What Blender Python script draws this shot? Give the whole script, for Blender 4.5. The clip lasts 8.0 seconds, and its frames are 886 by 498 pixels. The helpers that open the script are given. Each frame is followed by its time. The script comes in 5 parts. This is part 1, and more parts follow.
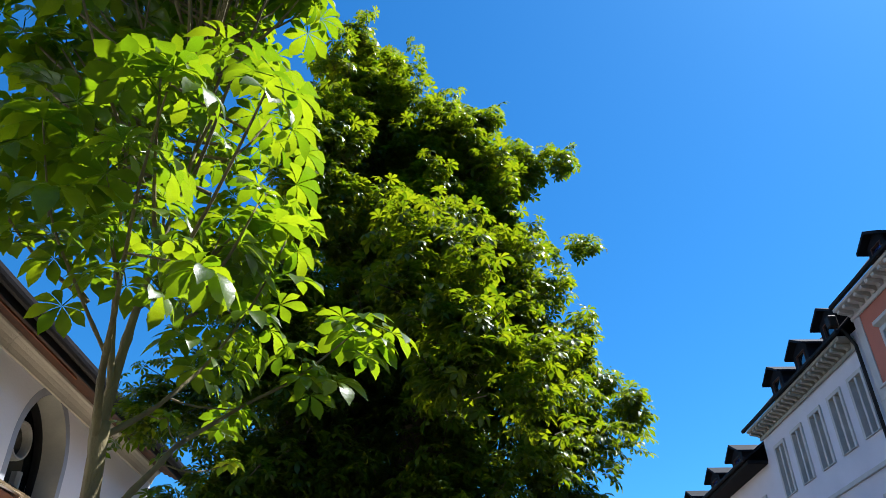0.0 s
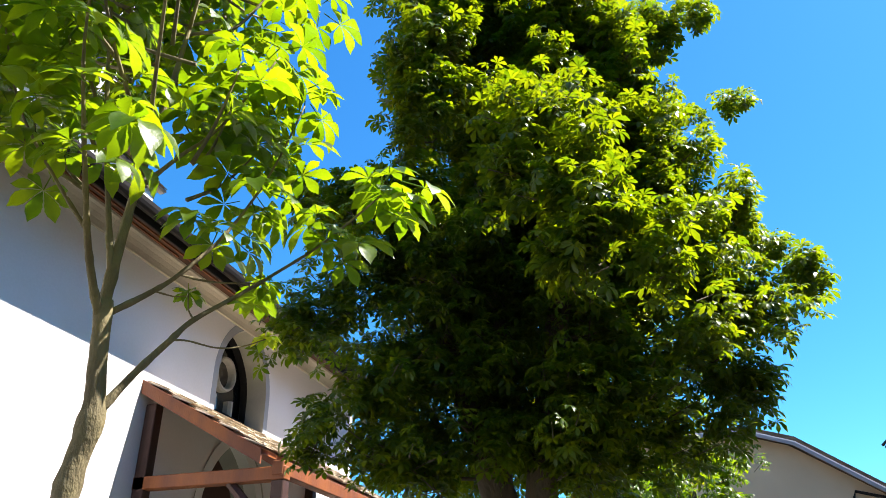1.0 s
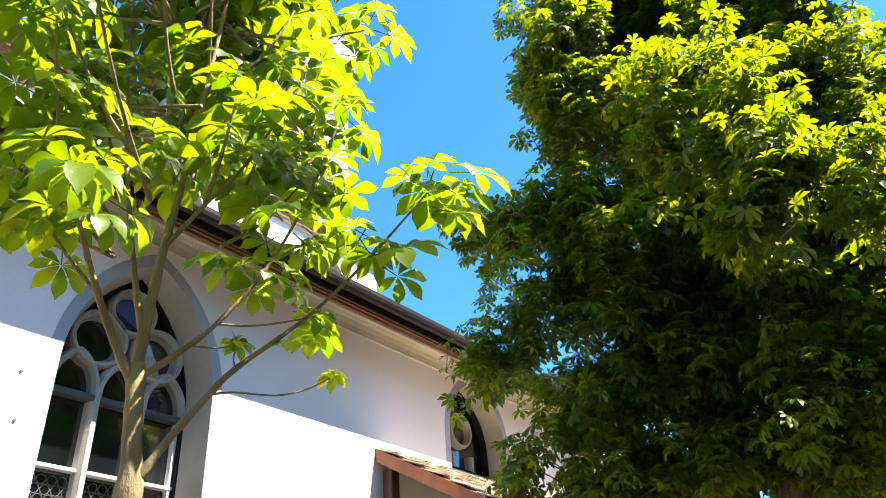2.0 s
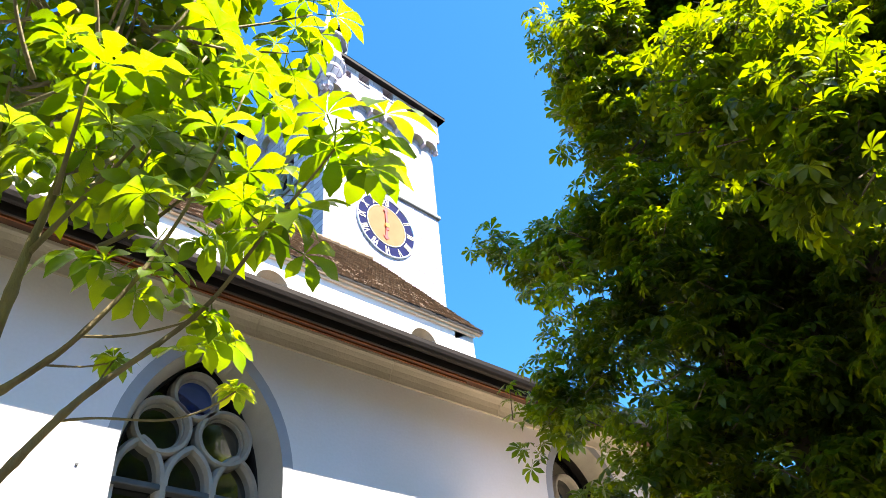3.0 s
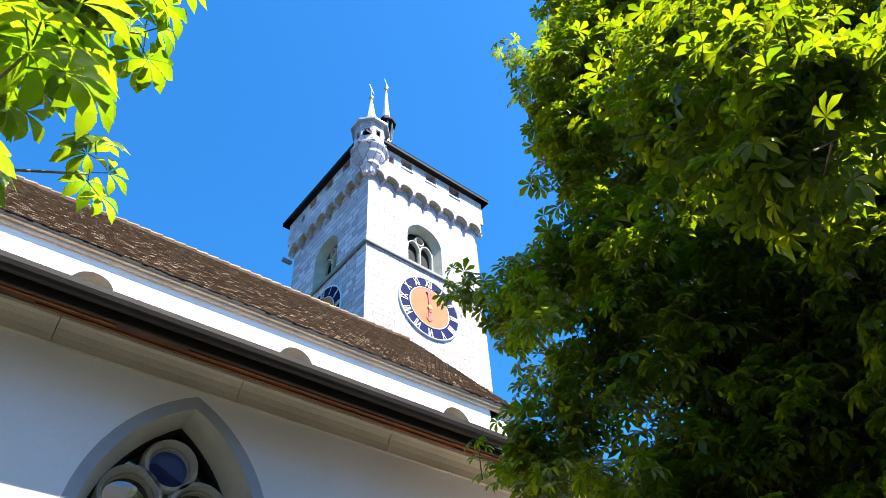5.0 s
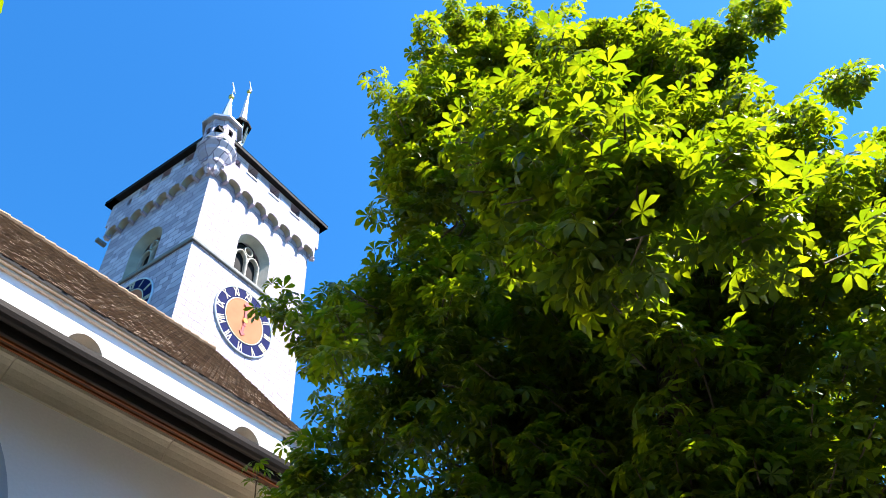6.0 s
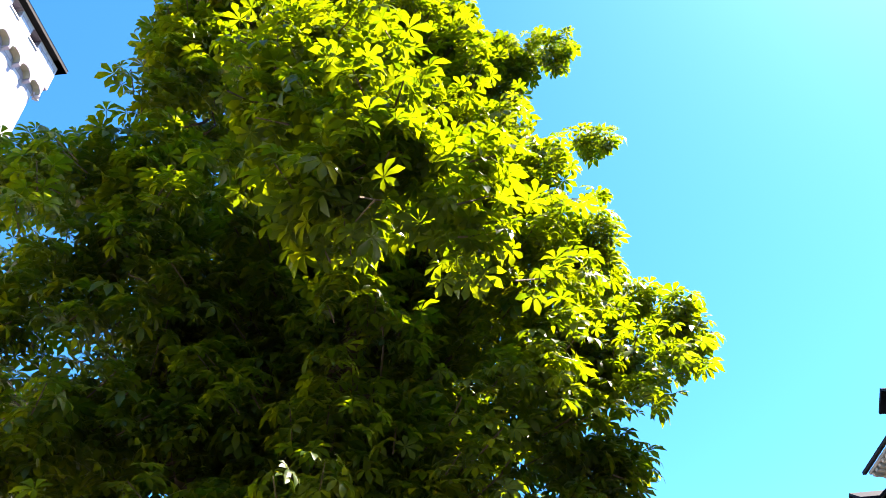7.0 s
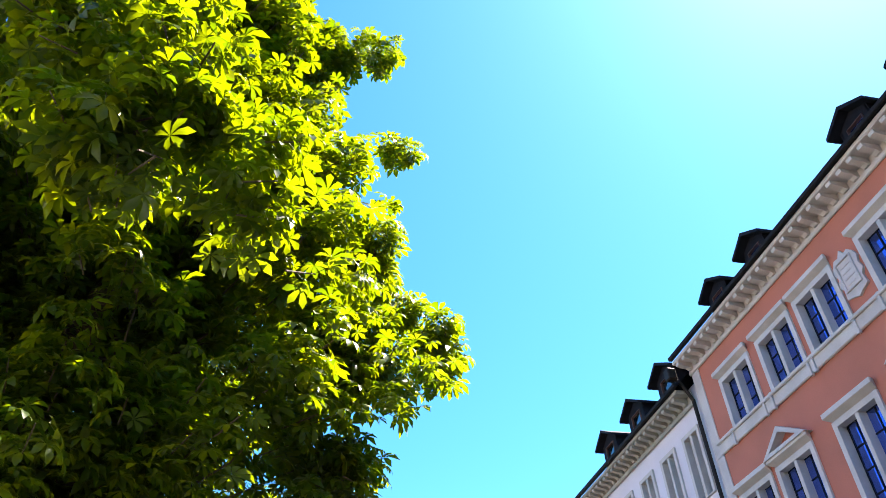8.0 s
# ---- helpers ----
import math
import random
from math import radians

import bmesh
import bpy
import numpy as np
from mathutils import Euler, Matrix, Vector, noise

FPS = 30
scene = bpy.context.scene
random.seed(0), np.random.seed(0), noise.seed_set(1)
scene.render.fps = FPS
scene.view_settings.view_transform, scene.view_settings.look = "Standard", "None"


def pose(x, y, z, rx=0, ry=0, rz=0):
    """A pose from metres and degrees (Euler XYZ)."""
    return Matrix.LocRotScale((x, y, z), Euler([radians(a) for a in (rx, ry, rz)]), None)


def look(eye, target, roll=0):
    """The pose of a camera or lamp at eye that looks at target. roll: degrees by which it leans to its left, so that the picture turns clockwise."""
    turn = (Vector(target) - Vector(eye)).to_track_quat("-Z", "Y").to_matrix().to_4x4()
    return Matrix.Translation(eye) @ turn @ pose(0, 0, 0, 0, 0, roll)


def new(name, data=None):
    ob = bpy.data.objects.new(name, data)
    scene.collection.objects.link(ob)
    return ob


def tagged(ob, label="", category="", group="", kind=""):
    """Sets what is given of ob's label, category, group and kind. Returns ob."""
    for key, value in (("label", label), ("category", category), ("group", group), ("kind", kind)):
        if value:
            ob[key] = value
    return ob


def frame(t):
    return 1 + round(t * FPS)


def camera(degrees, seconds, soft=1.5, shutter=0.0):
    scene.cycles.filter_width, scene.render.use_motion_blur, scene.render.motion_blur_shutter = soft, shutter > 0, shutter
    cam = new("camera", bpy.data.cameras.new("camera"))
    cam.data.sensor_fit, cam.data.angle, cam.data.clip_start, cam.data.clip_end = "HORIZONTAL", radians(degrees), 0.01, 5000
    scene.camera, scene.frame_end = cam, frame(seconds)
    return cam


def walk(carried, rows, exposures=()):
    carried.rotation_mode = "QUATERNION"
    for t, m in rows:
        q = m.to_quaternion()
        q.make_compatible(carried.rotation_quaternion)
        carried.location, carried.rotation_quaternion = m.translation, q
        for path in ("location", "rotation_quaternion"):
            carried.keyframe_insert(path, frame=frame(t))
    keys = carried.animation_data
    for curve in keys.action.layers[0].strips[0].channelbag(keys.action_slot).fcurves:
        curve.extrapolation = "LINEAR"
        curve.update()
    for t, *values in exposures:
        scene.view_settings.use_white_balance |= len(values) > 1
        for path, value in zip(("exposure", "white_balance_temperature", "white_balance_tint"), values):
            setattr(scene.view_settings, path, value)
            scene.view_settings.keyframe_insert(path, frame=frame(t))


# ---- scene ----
from mathutils import geometry

cam = camera(60.5, 8.0, soft=0.5)
PATH = [
    (0, (0.109, -0.112, 1.611), (0.122, 1.555, 2.717), -0.7),
    (0.5, (0.475, 0.102, 1.589), (0.187, 1.795, 2.613), 0.9),
    (1, (0.751, 0.447, 1.494), (0.257, 2.146, 2.426), -0.8),
    (1.5, (0.973, 0.812, 1.511), (0.27, 2.426, 2.46), -5.9),
    (2, (1.155, 1.214, 1.528), (0.143, 2.581, 2.581), -3.7),
    (2.2, (1.181, 1.361, 1.529), (0.136, 2.71, 2.572), -4.3),
    (3.3, (1.07, 2.439, 1.57), (-0.117, 3.407, 2.856), -5.0),
    (3.5, (1.071, 2.564, 1.588), (-0.175, 3.463, 2.868), -3.6),
    (4, (1.04, 2.835, 1.579), (-0.192, 3.715, 2.886), -2.3),
    (4.2, (1.036, 2.991, 1.586), (-0.17, 3.817, 2.95), -4.0),
    (5.3, (1.057, 3.305, 1.533), (0.046, 4.26, 2.97), -2.1),
    (5.5, (1.059, 3.32, 1.535), (0.138, 4.331, 2.995), -1.3),
    (6, (1.06, 3.345, 1.542), (0.316, 4.499, 2.996), -4.8),
    (6.5, (1.066, 3.385, 1.525), (0.547, 4.737, 2.904), -2.8),
    (6.8, (1.078, 3.403, 1.532), (0.769, 4.86, 2.867), -2.5),
    (7, (1.099, 3.387, 1.513), (0.941, 4.882, 2.833), -2.5),
    (7.5, (1.123, 3.375, 1.507), (1.251, 4.885, 2.811), -3.5),
    (8, (1.163, 3.364, 1.511), (1.55, 4.844, 2.8), -3.7),
]
EXPOSURES = [(0.0, 1.3, 5950, 9), (0.5, 1.52, 6150, 8), (1.0, 1.92, 6500, 10), (1.5, 2.4, 7000, 14), (2.2, 2.55, 7150, 13), (3.5, 2.5, 7000, 12), (4.2, 2.4, 6850, 12),
             (5.5, 2.05, 6150, 9), (6.0, 2.15, 6400, 12), (6.5, 2.45, 6700, 14), (7.0, 2.7, 7000, 18), (8.0, 2.58, 7000, 17)]
walk(cam, [(t, look(eye, target, roll)) for t, eye, target, roll in PATH], EXPOSURES)

# ---------------------------------------------------------------- sky and sun
SUN_EL, SUN_AZ = 58.6, 20.0          # degrees; azimuth counted from +x towards +y
world = bpy.data.worlds.new("world")
scene.world = world
world.use_nodes = True
wn = world.node_tree
sky = wn.nodes.new("ShaderNodeTexSky")
sky.sky_type, sky.sun_disc = "NISHITA", False
sky.sun_elevation, sky.sun_rotation = radians(SUN_EL), radians(90 - SUN_AZ)
sky.air_density, sky.dust_density, sky.ozone_density = 1.0, 0.4, 3.0
hue = wn.nodes.new("ShaderNodeHueSaturation")
hue.inputs["Saturation"].default_value = 1.25
wn.links.new(sky.outputs[0], hue.inputs["Color"])
tint = wn.nodes.new("ShaderNodeMix")
tint.data_type, tint.blend_type = "RGBA", "MULTIPLY"
tint.inputs[0].default_value, tint.inputs[7].default_value = 1.0, (0.53, 1.02, 1.16, 1)
wn.links.new(hue.outputs[0], tint.inputs[6])
wn.links.new(tint.outputs[2], wn.nodes["Background"].inputs[0])
wn.nodes["Background"].inputs[1].default_value = 0.066

sun = new("sun", bpy.data.lights.new("sun", "SUN"))
sun.data.energy, sun.data.angle, sun.data.color = 5.0, radians(0.53), (1.0, 0.95, 0.87)
sd = Vector((math.cos(radians(SUN_EL)) * math.cos(radians(SUN_AZ)), math.cos(radians(SUN_EL)) * math.sin(radians(SUN_AZ)), math.sin(radians(SUN_EL))))
sun.matrix_world = look(sd * 60, (0, 0, 0))


# ---------------------------------------------------------------- materials
def material(name, colour, rough=0.7, vary=0.12, scale=2.0, fine=40.0, bump=0.15, second=None, metal=0.0, spec=0.5, streak=0.0):
    """A surface with blotches at one scale, grain at another, and a fine relief."""
    m = bpy.data.materials.new(name)
    m.use_nodes = True
    nt = m.node_tree
    b = nt.nodes["Principled BSDF"]
    b.inputs["Roughness"].default_value, b.inputs["Metallic"].default_value = rough, metal
    b.inputs["Specular IOR Level"].default_value = spec
    tc = nt.nodes.new("ShaderNodeTexCoord")
    mp = nt.nodes.new("ShaderNodeMapping")
    mp.inputs["Scale"].default_value = (1, 1, 1 - streak)
    nt.links.new(tc.outputs["Object"], mp.inputs[0])
    n1, n2 = nt.nodes.new("ShaderNodeTexNoise"), nt.nodes.new("ShaderNodeTexNoise")
    for n, s in ((n1, scale), (n2, fine)):
        n.inputs["Scale"].default_value, n.inputs["Detail"].default_value = s, 5
        nt.links.new(mp.outputs[0], n.inputs["Vector"])
    r1 = nt.nodes.new("ShaderNodeMapRange")
    r1.inputs[1].default_value, r1.inputs[2].default_value = 0.35, 0.65
    nt.links.new(n1.outputs["Fac"], r1.inputs[0])
    mix = nt.nodes.new("ShaderNodeMix")
    mix.data_type = "RGBA"
    c2 = second or tuple(c * (1 - vary) for c in colour)
    mix.inputs[6].default_value, mix.inputs[7].default_value = (*colour, 1), (*c2, 1)
    nt.links.new(r1.outputs[0], mix.inputs[0])
    mix2 = nt.nodes.new("ShaderNodeMix")
    mix2.data_type, mix2.blend_type = "RGBA", "MULTIPLY"
    mix2.inputs[0].default_value = vary
    nt.links.new(mix.outputs[2], mix2.inputs[6])
    nt.links.new(n2.outputs["Fac"], mix2.inputs[7])
    nt.links.new(mix2.outputs[2], b.inputs["Base Color"])
    bp = nt.nodes.new("ShaderNodeBump")
    bp.inputs["Strength"].default_value, bp.inputs["Distance"].default_value = bump, 0.02
    nt.links.new(n2.outputs["Fac"], bp.inputs["Height"])
    nt.links.new(bp.outputs[0], b.inputs["Normal"])
    return m


def piece_material(name, colours, rough=0.75, bump=0.3, fine=30.0):
    """For tiles, boards and stones: the tone differs from piece to piece."""
    m = material(name, colours[0], rough, 0.25, 3.0, fine, bump, colours[1])
    nt = m.node_tree
    b = nt.nodes["Principled BSDF"]
    old = b.inputs["Base Color"].links[0].from_socket
    oi, ge = nt.nodes.new("ShaderNodeObjectInfo"), nt.nodes.new("ShaderNodeNewGeometry")
    add = nt.nodes.new("ShaderNodeMath")
    add.operation = "ADD"
    nt.links.new(oi.outputs["Random"], add.inputs[0])
    nt.links.new(ge.outputs["Random Per Island"], add.inputs[1])
    fr = nt.nodes.new("ShaderNodeMath")
    fr.operation = "FRACT"
    nt.links.new(add.outputs[0], fr.inputs[0])
    ramp = nt.nodes.new("ShaderNodeValToRGB")
    ramp.color_ramp.elements[0].color, ramp.color_ramp.elements[1].color = (*[0.72] * 3, 1), (*[1.15] * 3, 1)
    nt.links.new(fr.outputs[0], ramp.inputs[0])
    mul = nt.nodes.new("ShaderNodeMix")
    mul.data_type, mul.blend_type = "RGBA", "MULTIPLY"
    mul.inputs[0].default_value = 1.0
    nt.links.new(old, mul.inputs[6])
    nt.links.new(ramp.outputs[0], mul.inputs[7])
    nt.links.new(mul.outputs[2], b.inputs["Base Color"])
    return m


def ashlar_material(name, colour, joint, size=0.42):
    """Limewashed blocks: uneven courses in relief and tone."""
    m = material(name, colour, 0.85, 0.14, 0.9, 12.0, 0.4)
    nt = m.node_tree
    b = nt.nodes["Principled BSDF"]
    old = b.inputs["Base Color"].links[0].from_socket
    tc = nt.nodes.new("ShaderNodeTexCoord")
    br = nt.nodes.new("ShaderNodeTexBrick")
    br.inputs["Color1"].default_value, br.inputs["Color2"].default_value = (1.05, 1.03, 1.08, 1), (0.55, 0.53, 0.60, 1)
    br.inputs["Mortar"].default_value = (*joint, 1)
    br.inputs["Scale"].default_value, br.inputs["Mortar Size"].default_value = 1.0, 0.03
    br.inputs["Brick Width"].default_value, br.inputs["Row Height"].default_value = size * 1.7, size
    br.inputs["Mortar Smooth"].default_value = 0.6
    sep, com = nt.nodes.new("ShaderNodeSeparateXYZ"), nt.nodes.new("ShaderNodeCombineXYZ")
    wob = nt.nodes.new("ShaderNodeTexNoise")
    wob.inputs["Scale"].default_value = 1.3
    va = nt.nodes.new("ShaderNodeVectorMath")
    va.operation = "MULTIPLY_ADD"
    va.inputs[1].default_value = (0.35, 0.35, 0.35)
    nt.links.new(tc.outputs["Object"], wob.inputs["Vector"])
    nt.links.new(wob.outputs["Color"], va.inputs[0])
    nt.links.new(tc.outputs["Object"], va.inputs[2])
    nt.links.new(va.outputs[0], br.inputs["Vector"])
    mul = nt.nodes.new("ShaderNodeMix")
    mul.data_type, mul.blend_type = "RGBA", "MULTIPLY"
    mul.inputs[0].default_value = 1.0
    nt.links.new(old, mul.inputs[6])
    nt.links.new(br.outputs["Color"], mul.inputs[7])
    nt.links.new(mul.outputs[2], b.inputs["Base Color"])
    bp = nt.nodes.new("ShaderNodeBump")
    bp.inputs["Strength"].default_value, bp.inputs["Distance"].default_value = 0.8, 0.08
    nt.links.new(br.outputs["Color"], bp.inputs["Height"])
    nt.links.new(b.inputs["Normal"].links[0].from_socket, bp.inputs["Normal"])
    nt.links.new(bp.outputs[0], b.inputs["Normal"])
    return m


def leaf_material(name, top, through_colour, share=0.45, rough=0.38):
    m = bpy.data.materials.new(name)
    m.use_nodes = True
    nt = m.node_tree
    b, out = nt.nodes["Principled BSDF"], nt.nodes["Material Output"]
    b.inputs["Roughness"].default_value, b.inputs["Specular IOR Level"].default_value = rough, 0.3
    oi, ge = nt.nodes.new("ShaderNodeObjectInfo"), nt.nodes.new("ShaderNodeNewGeometry")
    add = nt.nodes.new("ShaderNodeMath")
    add.operation = "ADD"
    nt.links.new(oi.outputs["Random"], add.inputs[0])
    nt.links.new(ge.outputs["Random Per Island"], add.inputs[1])
    fr = nt.nodes.new("ShaderNodeMath")
    fr.operation = "FRACT"
    nt.links.new(add.outputs[0], fr.inputs[0])
    tc, nz = nt.nodes.new("ShaderNodeTexCoord"), nt.nodes.new("ShaderNodeTexNoise")
    nz.inputs["Scale"].default_value, nz.inputs["Detail"].default_value = 35.0, 4
    nt.links.new(tc.outputs["Object"], nz.inputs["Vector"])
    cols = []
    for c, lo, hi in ((top, 0.7, 1.25), (through_colour, 0.75, 1.2)):
        ramp = nt.nodes.new("ShaderNodeValToRGB")
        ramp.color_ramp.elements[0].color = (c[0] * lo * 0.8, c[1] * lo, c[2] * lo, 1)
        ramp.color_ramp.elements[1].color = (c[0] * hi * 1.15, c[1] * hi, c[2] * hi, 1)
        nt.links.new(fr.outputs[0], ramp.inputs[0])
        mx = nt.nodes.new("ShaderNodeMix")
        mx.data_type, mx.blend_type = "RGBA", "MULTIPLY"
        mx.inputs[0].default_value = 0.35
        nt.links.new(ramp.outputs[0], mx.inputs[6])
        nt.links.new(nz.outputs["Fac"], mx.inputs[7])
        cols.append(mx.outputs[2])
    nt.links.new(cols[0], b.inputs["Base Color"])
    bp = nt.nodes.new("ShaderNodeBump")
    bp.inputs["Strength"].default_value, bp.inputs["Distance"].default_value = 0.25, 0.01
    nt.links.new(nz.outputs["Fac"], bp.inputs["Height"])
    nt.links.new(bp.outputs[0], b.inputs["Normal"])
    tr, mixs = nt.nodes.new("ShaderNodeBsdfTranslucent"), nt.nodes.new("ShaderNodeMixShader")
    nt.links.new(cols[1], tr.inputs["Color"])
    mixs.inputs[0].default_value = share
    nt.links.new(b.outputs[0], mixs.inputs[1])
    nt.links.new(tr.outputs[0], mixs.inputs[2])
    nt.links.new(mixs.outputs[0], out.inputs["Surface"])
    return m


def glass_material(name, tint, rough=0.04, ior=1.9):
    m = material(name, tint, rough, 0.3, 1.5, 6.0, 0.06, spec=1.0)
    m.node_tree.nodes["Principled BSDF"].inputs["IOR"].default_value = ior
    return m


PLASTER = material("white_plaster", (0.80, 0.765, 0.79), 0.9, 0.09, 0.55, 25, 0.15, (0.74, 0.70, 0.685), streak=0.4)
STONE = material("grey_sandstone", (0.40, 0.38, 0.33), 0.85, 0.22, 1.6, 70, 0.22, (0.31, 0.30, 0.27))
CORNICE = material("cream_limewashed_cornice", (0.56, 0.50, 0.41), 0.88, 0.2, 1.2, 30, 0.25, (0.46, 0.41, 0.34))
BAND = material("grey_painted_band", (0.36, 0.37, 0.41), 0.85, 0.1, 2.0, 30, 0.15)
TRACERY = material("tracery_stone", (0.42, 0.40, 0.36), 0.8, 0.2, 3.0, 30, 0.3)
ASHLAR = ashlar_material("limewashed_ashlar", (0.60, 0.54, 0.63), (0.36, 0.32, 0.40))
CORBEL = material("yellow_grey_corbel_stone", (0.45, 0.41, 0.31), 0.85, 0.2, 2.0, 20, 0.3)
STRING = material("dark_string_stone", (0.20, 0.20, 0.20), 0.8, 0.2, 2.0, 20, 0.3)
TILE = piece_material("brown_clay_tile", ((0.16, 0.095, 0.055), (0.23, 0.155, 0.095)), 0.9, 0.4)
OLDTILE = piece_material("weathered_porch_tile", ((0.42, 0.33, 0.23), (0.55, 0.47, 0.36)), 0.9, 0.5)
BROWN = material("dark_brown_gutter", (0.022, 0.016, 0.013), 0.6, 0.3, 4, 40, 0.1, spec=0.2)
SOFFIT = piece_material("stained_soffit_board", ((0.055, 0.021, 0.009), (0.12, 0.042, 0.011)), 0.7, 0.2)
REDWOOD = material("orange_stained_timber", (0.30, 0.085, 0.012), 0.6, 0.3, 3, 60, 0.25, (0.17, 0.045, 0.014), streak=0.8)
DARKWOOD = material("dark_red_brown_timber", (0.07, 0.025, 0.015), 0.6, 0.3, 3, 60, 0.25)
ROOFDARK = material("dark_roof_edge", (0.016, 0.015, 0.016), 0.8, 0.3, 3, 30, 0.2, spec=0.15)
SHEET = material("pale_sheet_metal", (0.62, 0.64, 0.68), 0.35, 0.1, 2, 20, 0.05, metal=0.6)
COPPER = material("dark_green_copper", (0.03, 0.07, 0.07), 0.5, 0.3, 3, 20, 0.1, metal=0.4)
GOLD = material("gilded_metal", (0.75, 0.45, 0.12), 0.3, 0.1, 4, 20, 0.05, metal=1.0)
BLUE = material("deep_blue_paint", (0.004, 0.008, 0.070), 0.8, 0.2, 3, 30, 0.1, spec=0.08)
SALMON = material("salmon_paint", (0.46, 0.15, 0.075), 0.85, 0.12, 1.5, 25, 0.1, spec=0.15)
REDPAINT = material("dark_red_paint", (0.30, 0.02, 0.02), 0.5, 0.15, 3, 30, 0.1)
CREAM = material("cream_paint", (0.55, 0.51, 0.40), 0.7, 0.1, 3, 30, 0.1, spec=0.2)
PINK = material("terracotta_pink_render", (0.50, 0.17, 0.115), 0.9, 0.12, 0.8, 30, 0.15, (0.43, 0.15, 0.10))
HOUSEWHITE = material("pale_lilac_render", (0.68, 0.64, 0.70), 0.9, 0.08, 0.8, 30, 0.12)
TRIM = material("pale_sandstone_trim", (0.58, 0.545, 0.53), 0.85, 0.16, 2.0, 30, 0.25)
YELLOW = material("pale_yellow_render", (0.66, 0.52, 0.34), 0.9, 0.08, 0.8, 30, 0.12)
SHUTTER = material("lavender_shutter", (0.30, 0.30, 0.50), 0.6, 0.1, 3, 30, 0.1)
SLATE = material("dark_slate", (0.014, 0.016, 0.024), 0.8, 0.3, 3, 40, 0.25, spec=0.12)
GLASS = glass_material("old_window_glass", (0.006, 0.008, 0.010), 0.05, 1.75)
# blue metallic base: the sky's reflection in the panes is put into the colour
SKYGLASS = material("sky_blue_pane_metal", (0.13, 0.24, 0.78), 0.05, 0.2, 0.8, 3.0, 0.05, metal=0.85)
FRAME = material("white_window_frame", (0.62, 0.62, 0.62), 0.5, 0.08, 4, 30, 0.05)
LEAD = material("lead_bar", (0.10, 0.11, 0.12), 0.5, 0.2, 5, 30, 0.1, metal=0.5)
BARK = material("grey_brown_bark", (0.13, 0.095, 0.06), 0.9, 0.3, 6.0, 45, 0.7, (0.08, 0.06, 0.04), streak=0.6)
PALEBARK = material("pale_young_bark", (0.23, 0.185, 0.085), 0.85, 0.3, 9.0, 60, 0.5, (0.13, 0.10, 0.05), streak=0.5)
LEAF = leaf_material("chestnut_leaf", (0.030, 0.066, 0.004), (0.40, 0.53, 0.004), 0.38)
YOUNGLEAF = leaf_material("young_chestnut_leaf", (0.042, 0.092, 0.005), (0.38, 0.56, 0.004), 0.42)
LIMELEAF = leaf_material("yellow_green_leaf", (0.42, 0.50, 0.02), (0.70, 0.80, 0.02), 0.5)
GRAVEL = material("dark_ground", (0.07, 0.075, 0.05), 0.95, 0.3, 0.5, 30, 0.6, (0.05, 0.05, 0.04))
ASPHALT = material("street_asphalt", (0.055, 0.055, 0.058), 0.9, 0.25, 0.6, 60, 0.4)
BLOCKERWALL = material("grey_brown_render", (0.16, 0.14, 0.11), 0.9, 0.15, 0.8, 30, 0.15)
TABLET = material("carved_tablet_stone", (0.55, 0.52, 0.52), 0.85, 0.15, 4, 40, 0.3)


# ---------------------------------------------------------------- helpers for building
def place(ob, parent=None, m=None):
    """Gives ob the world pose m under parent; the parents here are never scaled."""
    m = m or Matrix.Identity(4)
    if parent is not None:
        ob.parent = parent
        ob.matrix_basis = WORLD[parent.name].inverted() @ m
    else:
        ob.matrix_basis = m
    WORLD[ob.name] = m
    return ob


WORLD = {}


def thing(name, at, label, category, group="", kind=""):
    ob = new(name)
    ob.empty_display_size = 0.3
    place(ob, None, pose(*at))
    return tagged(ob, label, category, group, kind)


def part(name, bm, mat, parent=None, label="", m=None, smooth=False):
    """Links a bmesh as one mesh object under a thing or under a part."""
    bmesh.ops.recalc_face_normals(bm, faces=bm.faces[:])
    me = bpy.data.meshes.new(name)
    bm.to_mesh(me)
    bm.free()
    me.materials.append(mat)
    if smooth:
        for p in me.polygons:
            p.use_smooth = True
    ob = new(name, me)
    place(ob, parent, m)
    if label:
        ob["label"] = label
    return ob


def plate(outline, holes=(), w0=0.0, w1=0.1, bm=None):
    """A plate in the (u, v) plane with holes through it, from depth w0 to w1."""
    bm = bm or bmesh.new()
    loops = [list(outline)] + [list(h) for h in holes]
    tris = geometry.tessellate_polygon([[Vector((u, v, 0)) for u, v in lp] for lp in loops])
    flat = [p for lp in loops for p in lp]
    front, back = [bm.verts.new((u, v, w1)) for u, v in flat], [bm.verts.new((u, v, w0)) for u, v in flat]
    for t in tris:
        try:
            bm.faces.new([front[i] for i in t])
            bm.faces.new([back[i] for i in reversed(t)])
        except ValueError:
            pass
    k = 0
    for lp in loops:
        n = len(lp)
        for i in range(n):
            a, b = k + i, k + (i + 1) % n
            bm.faces.new((front[a], front[b], back[b], back[a]))
        k += n
    return bm


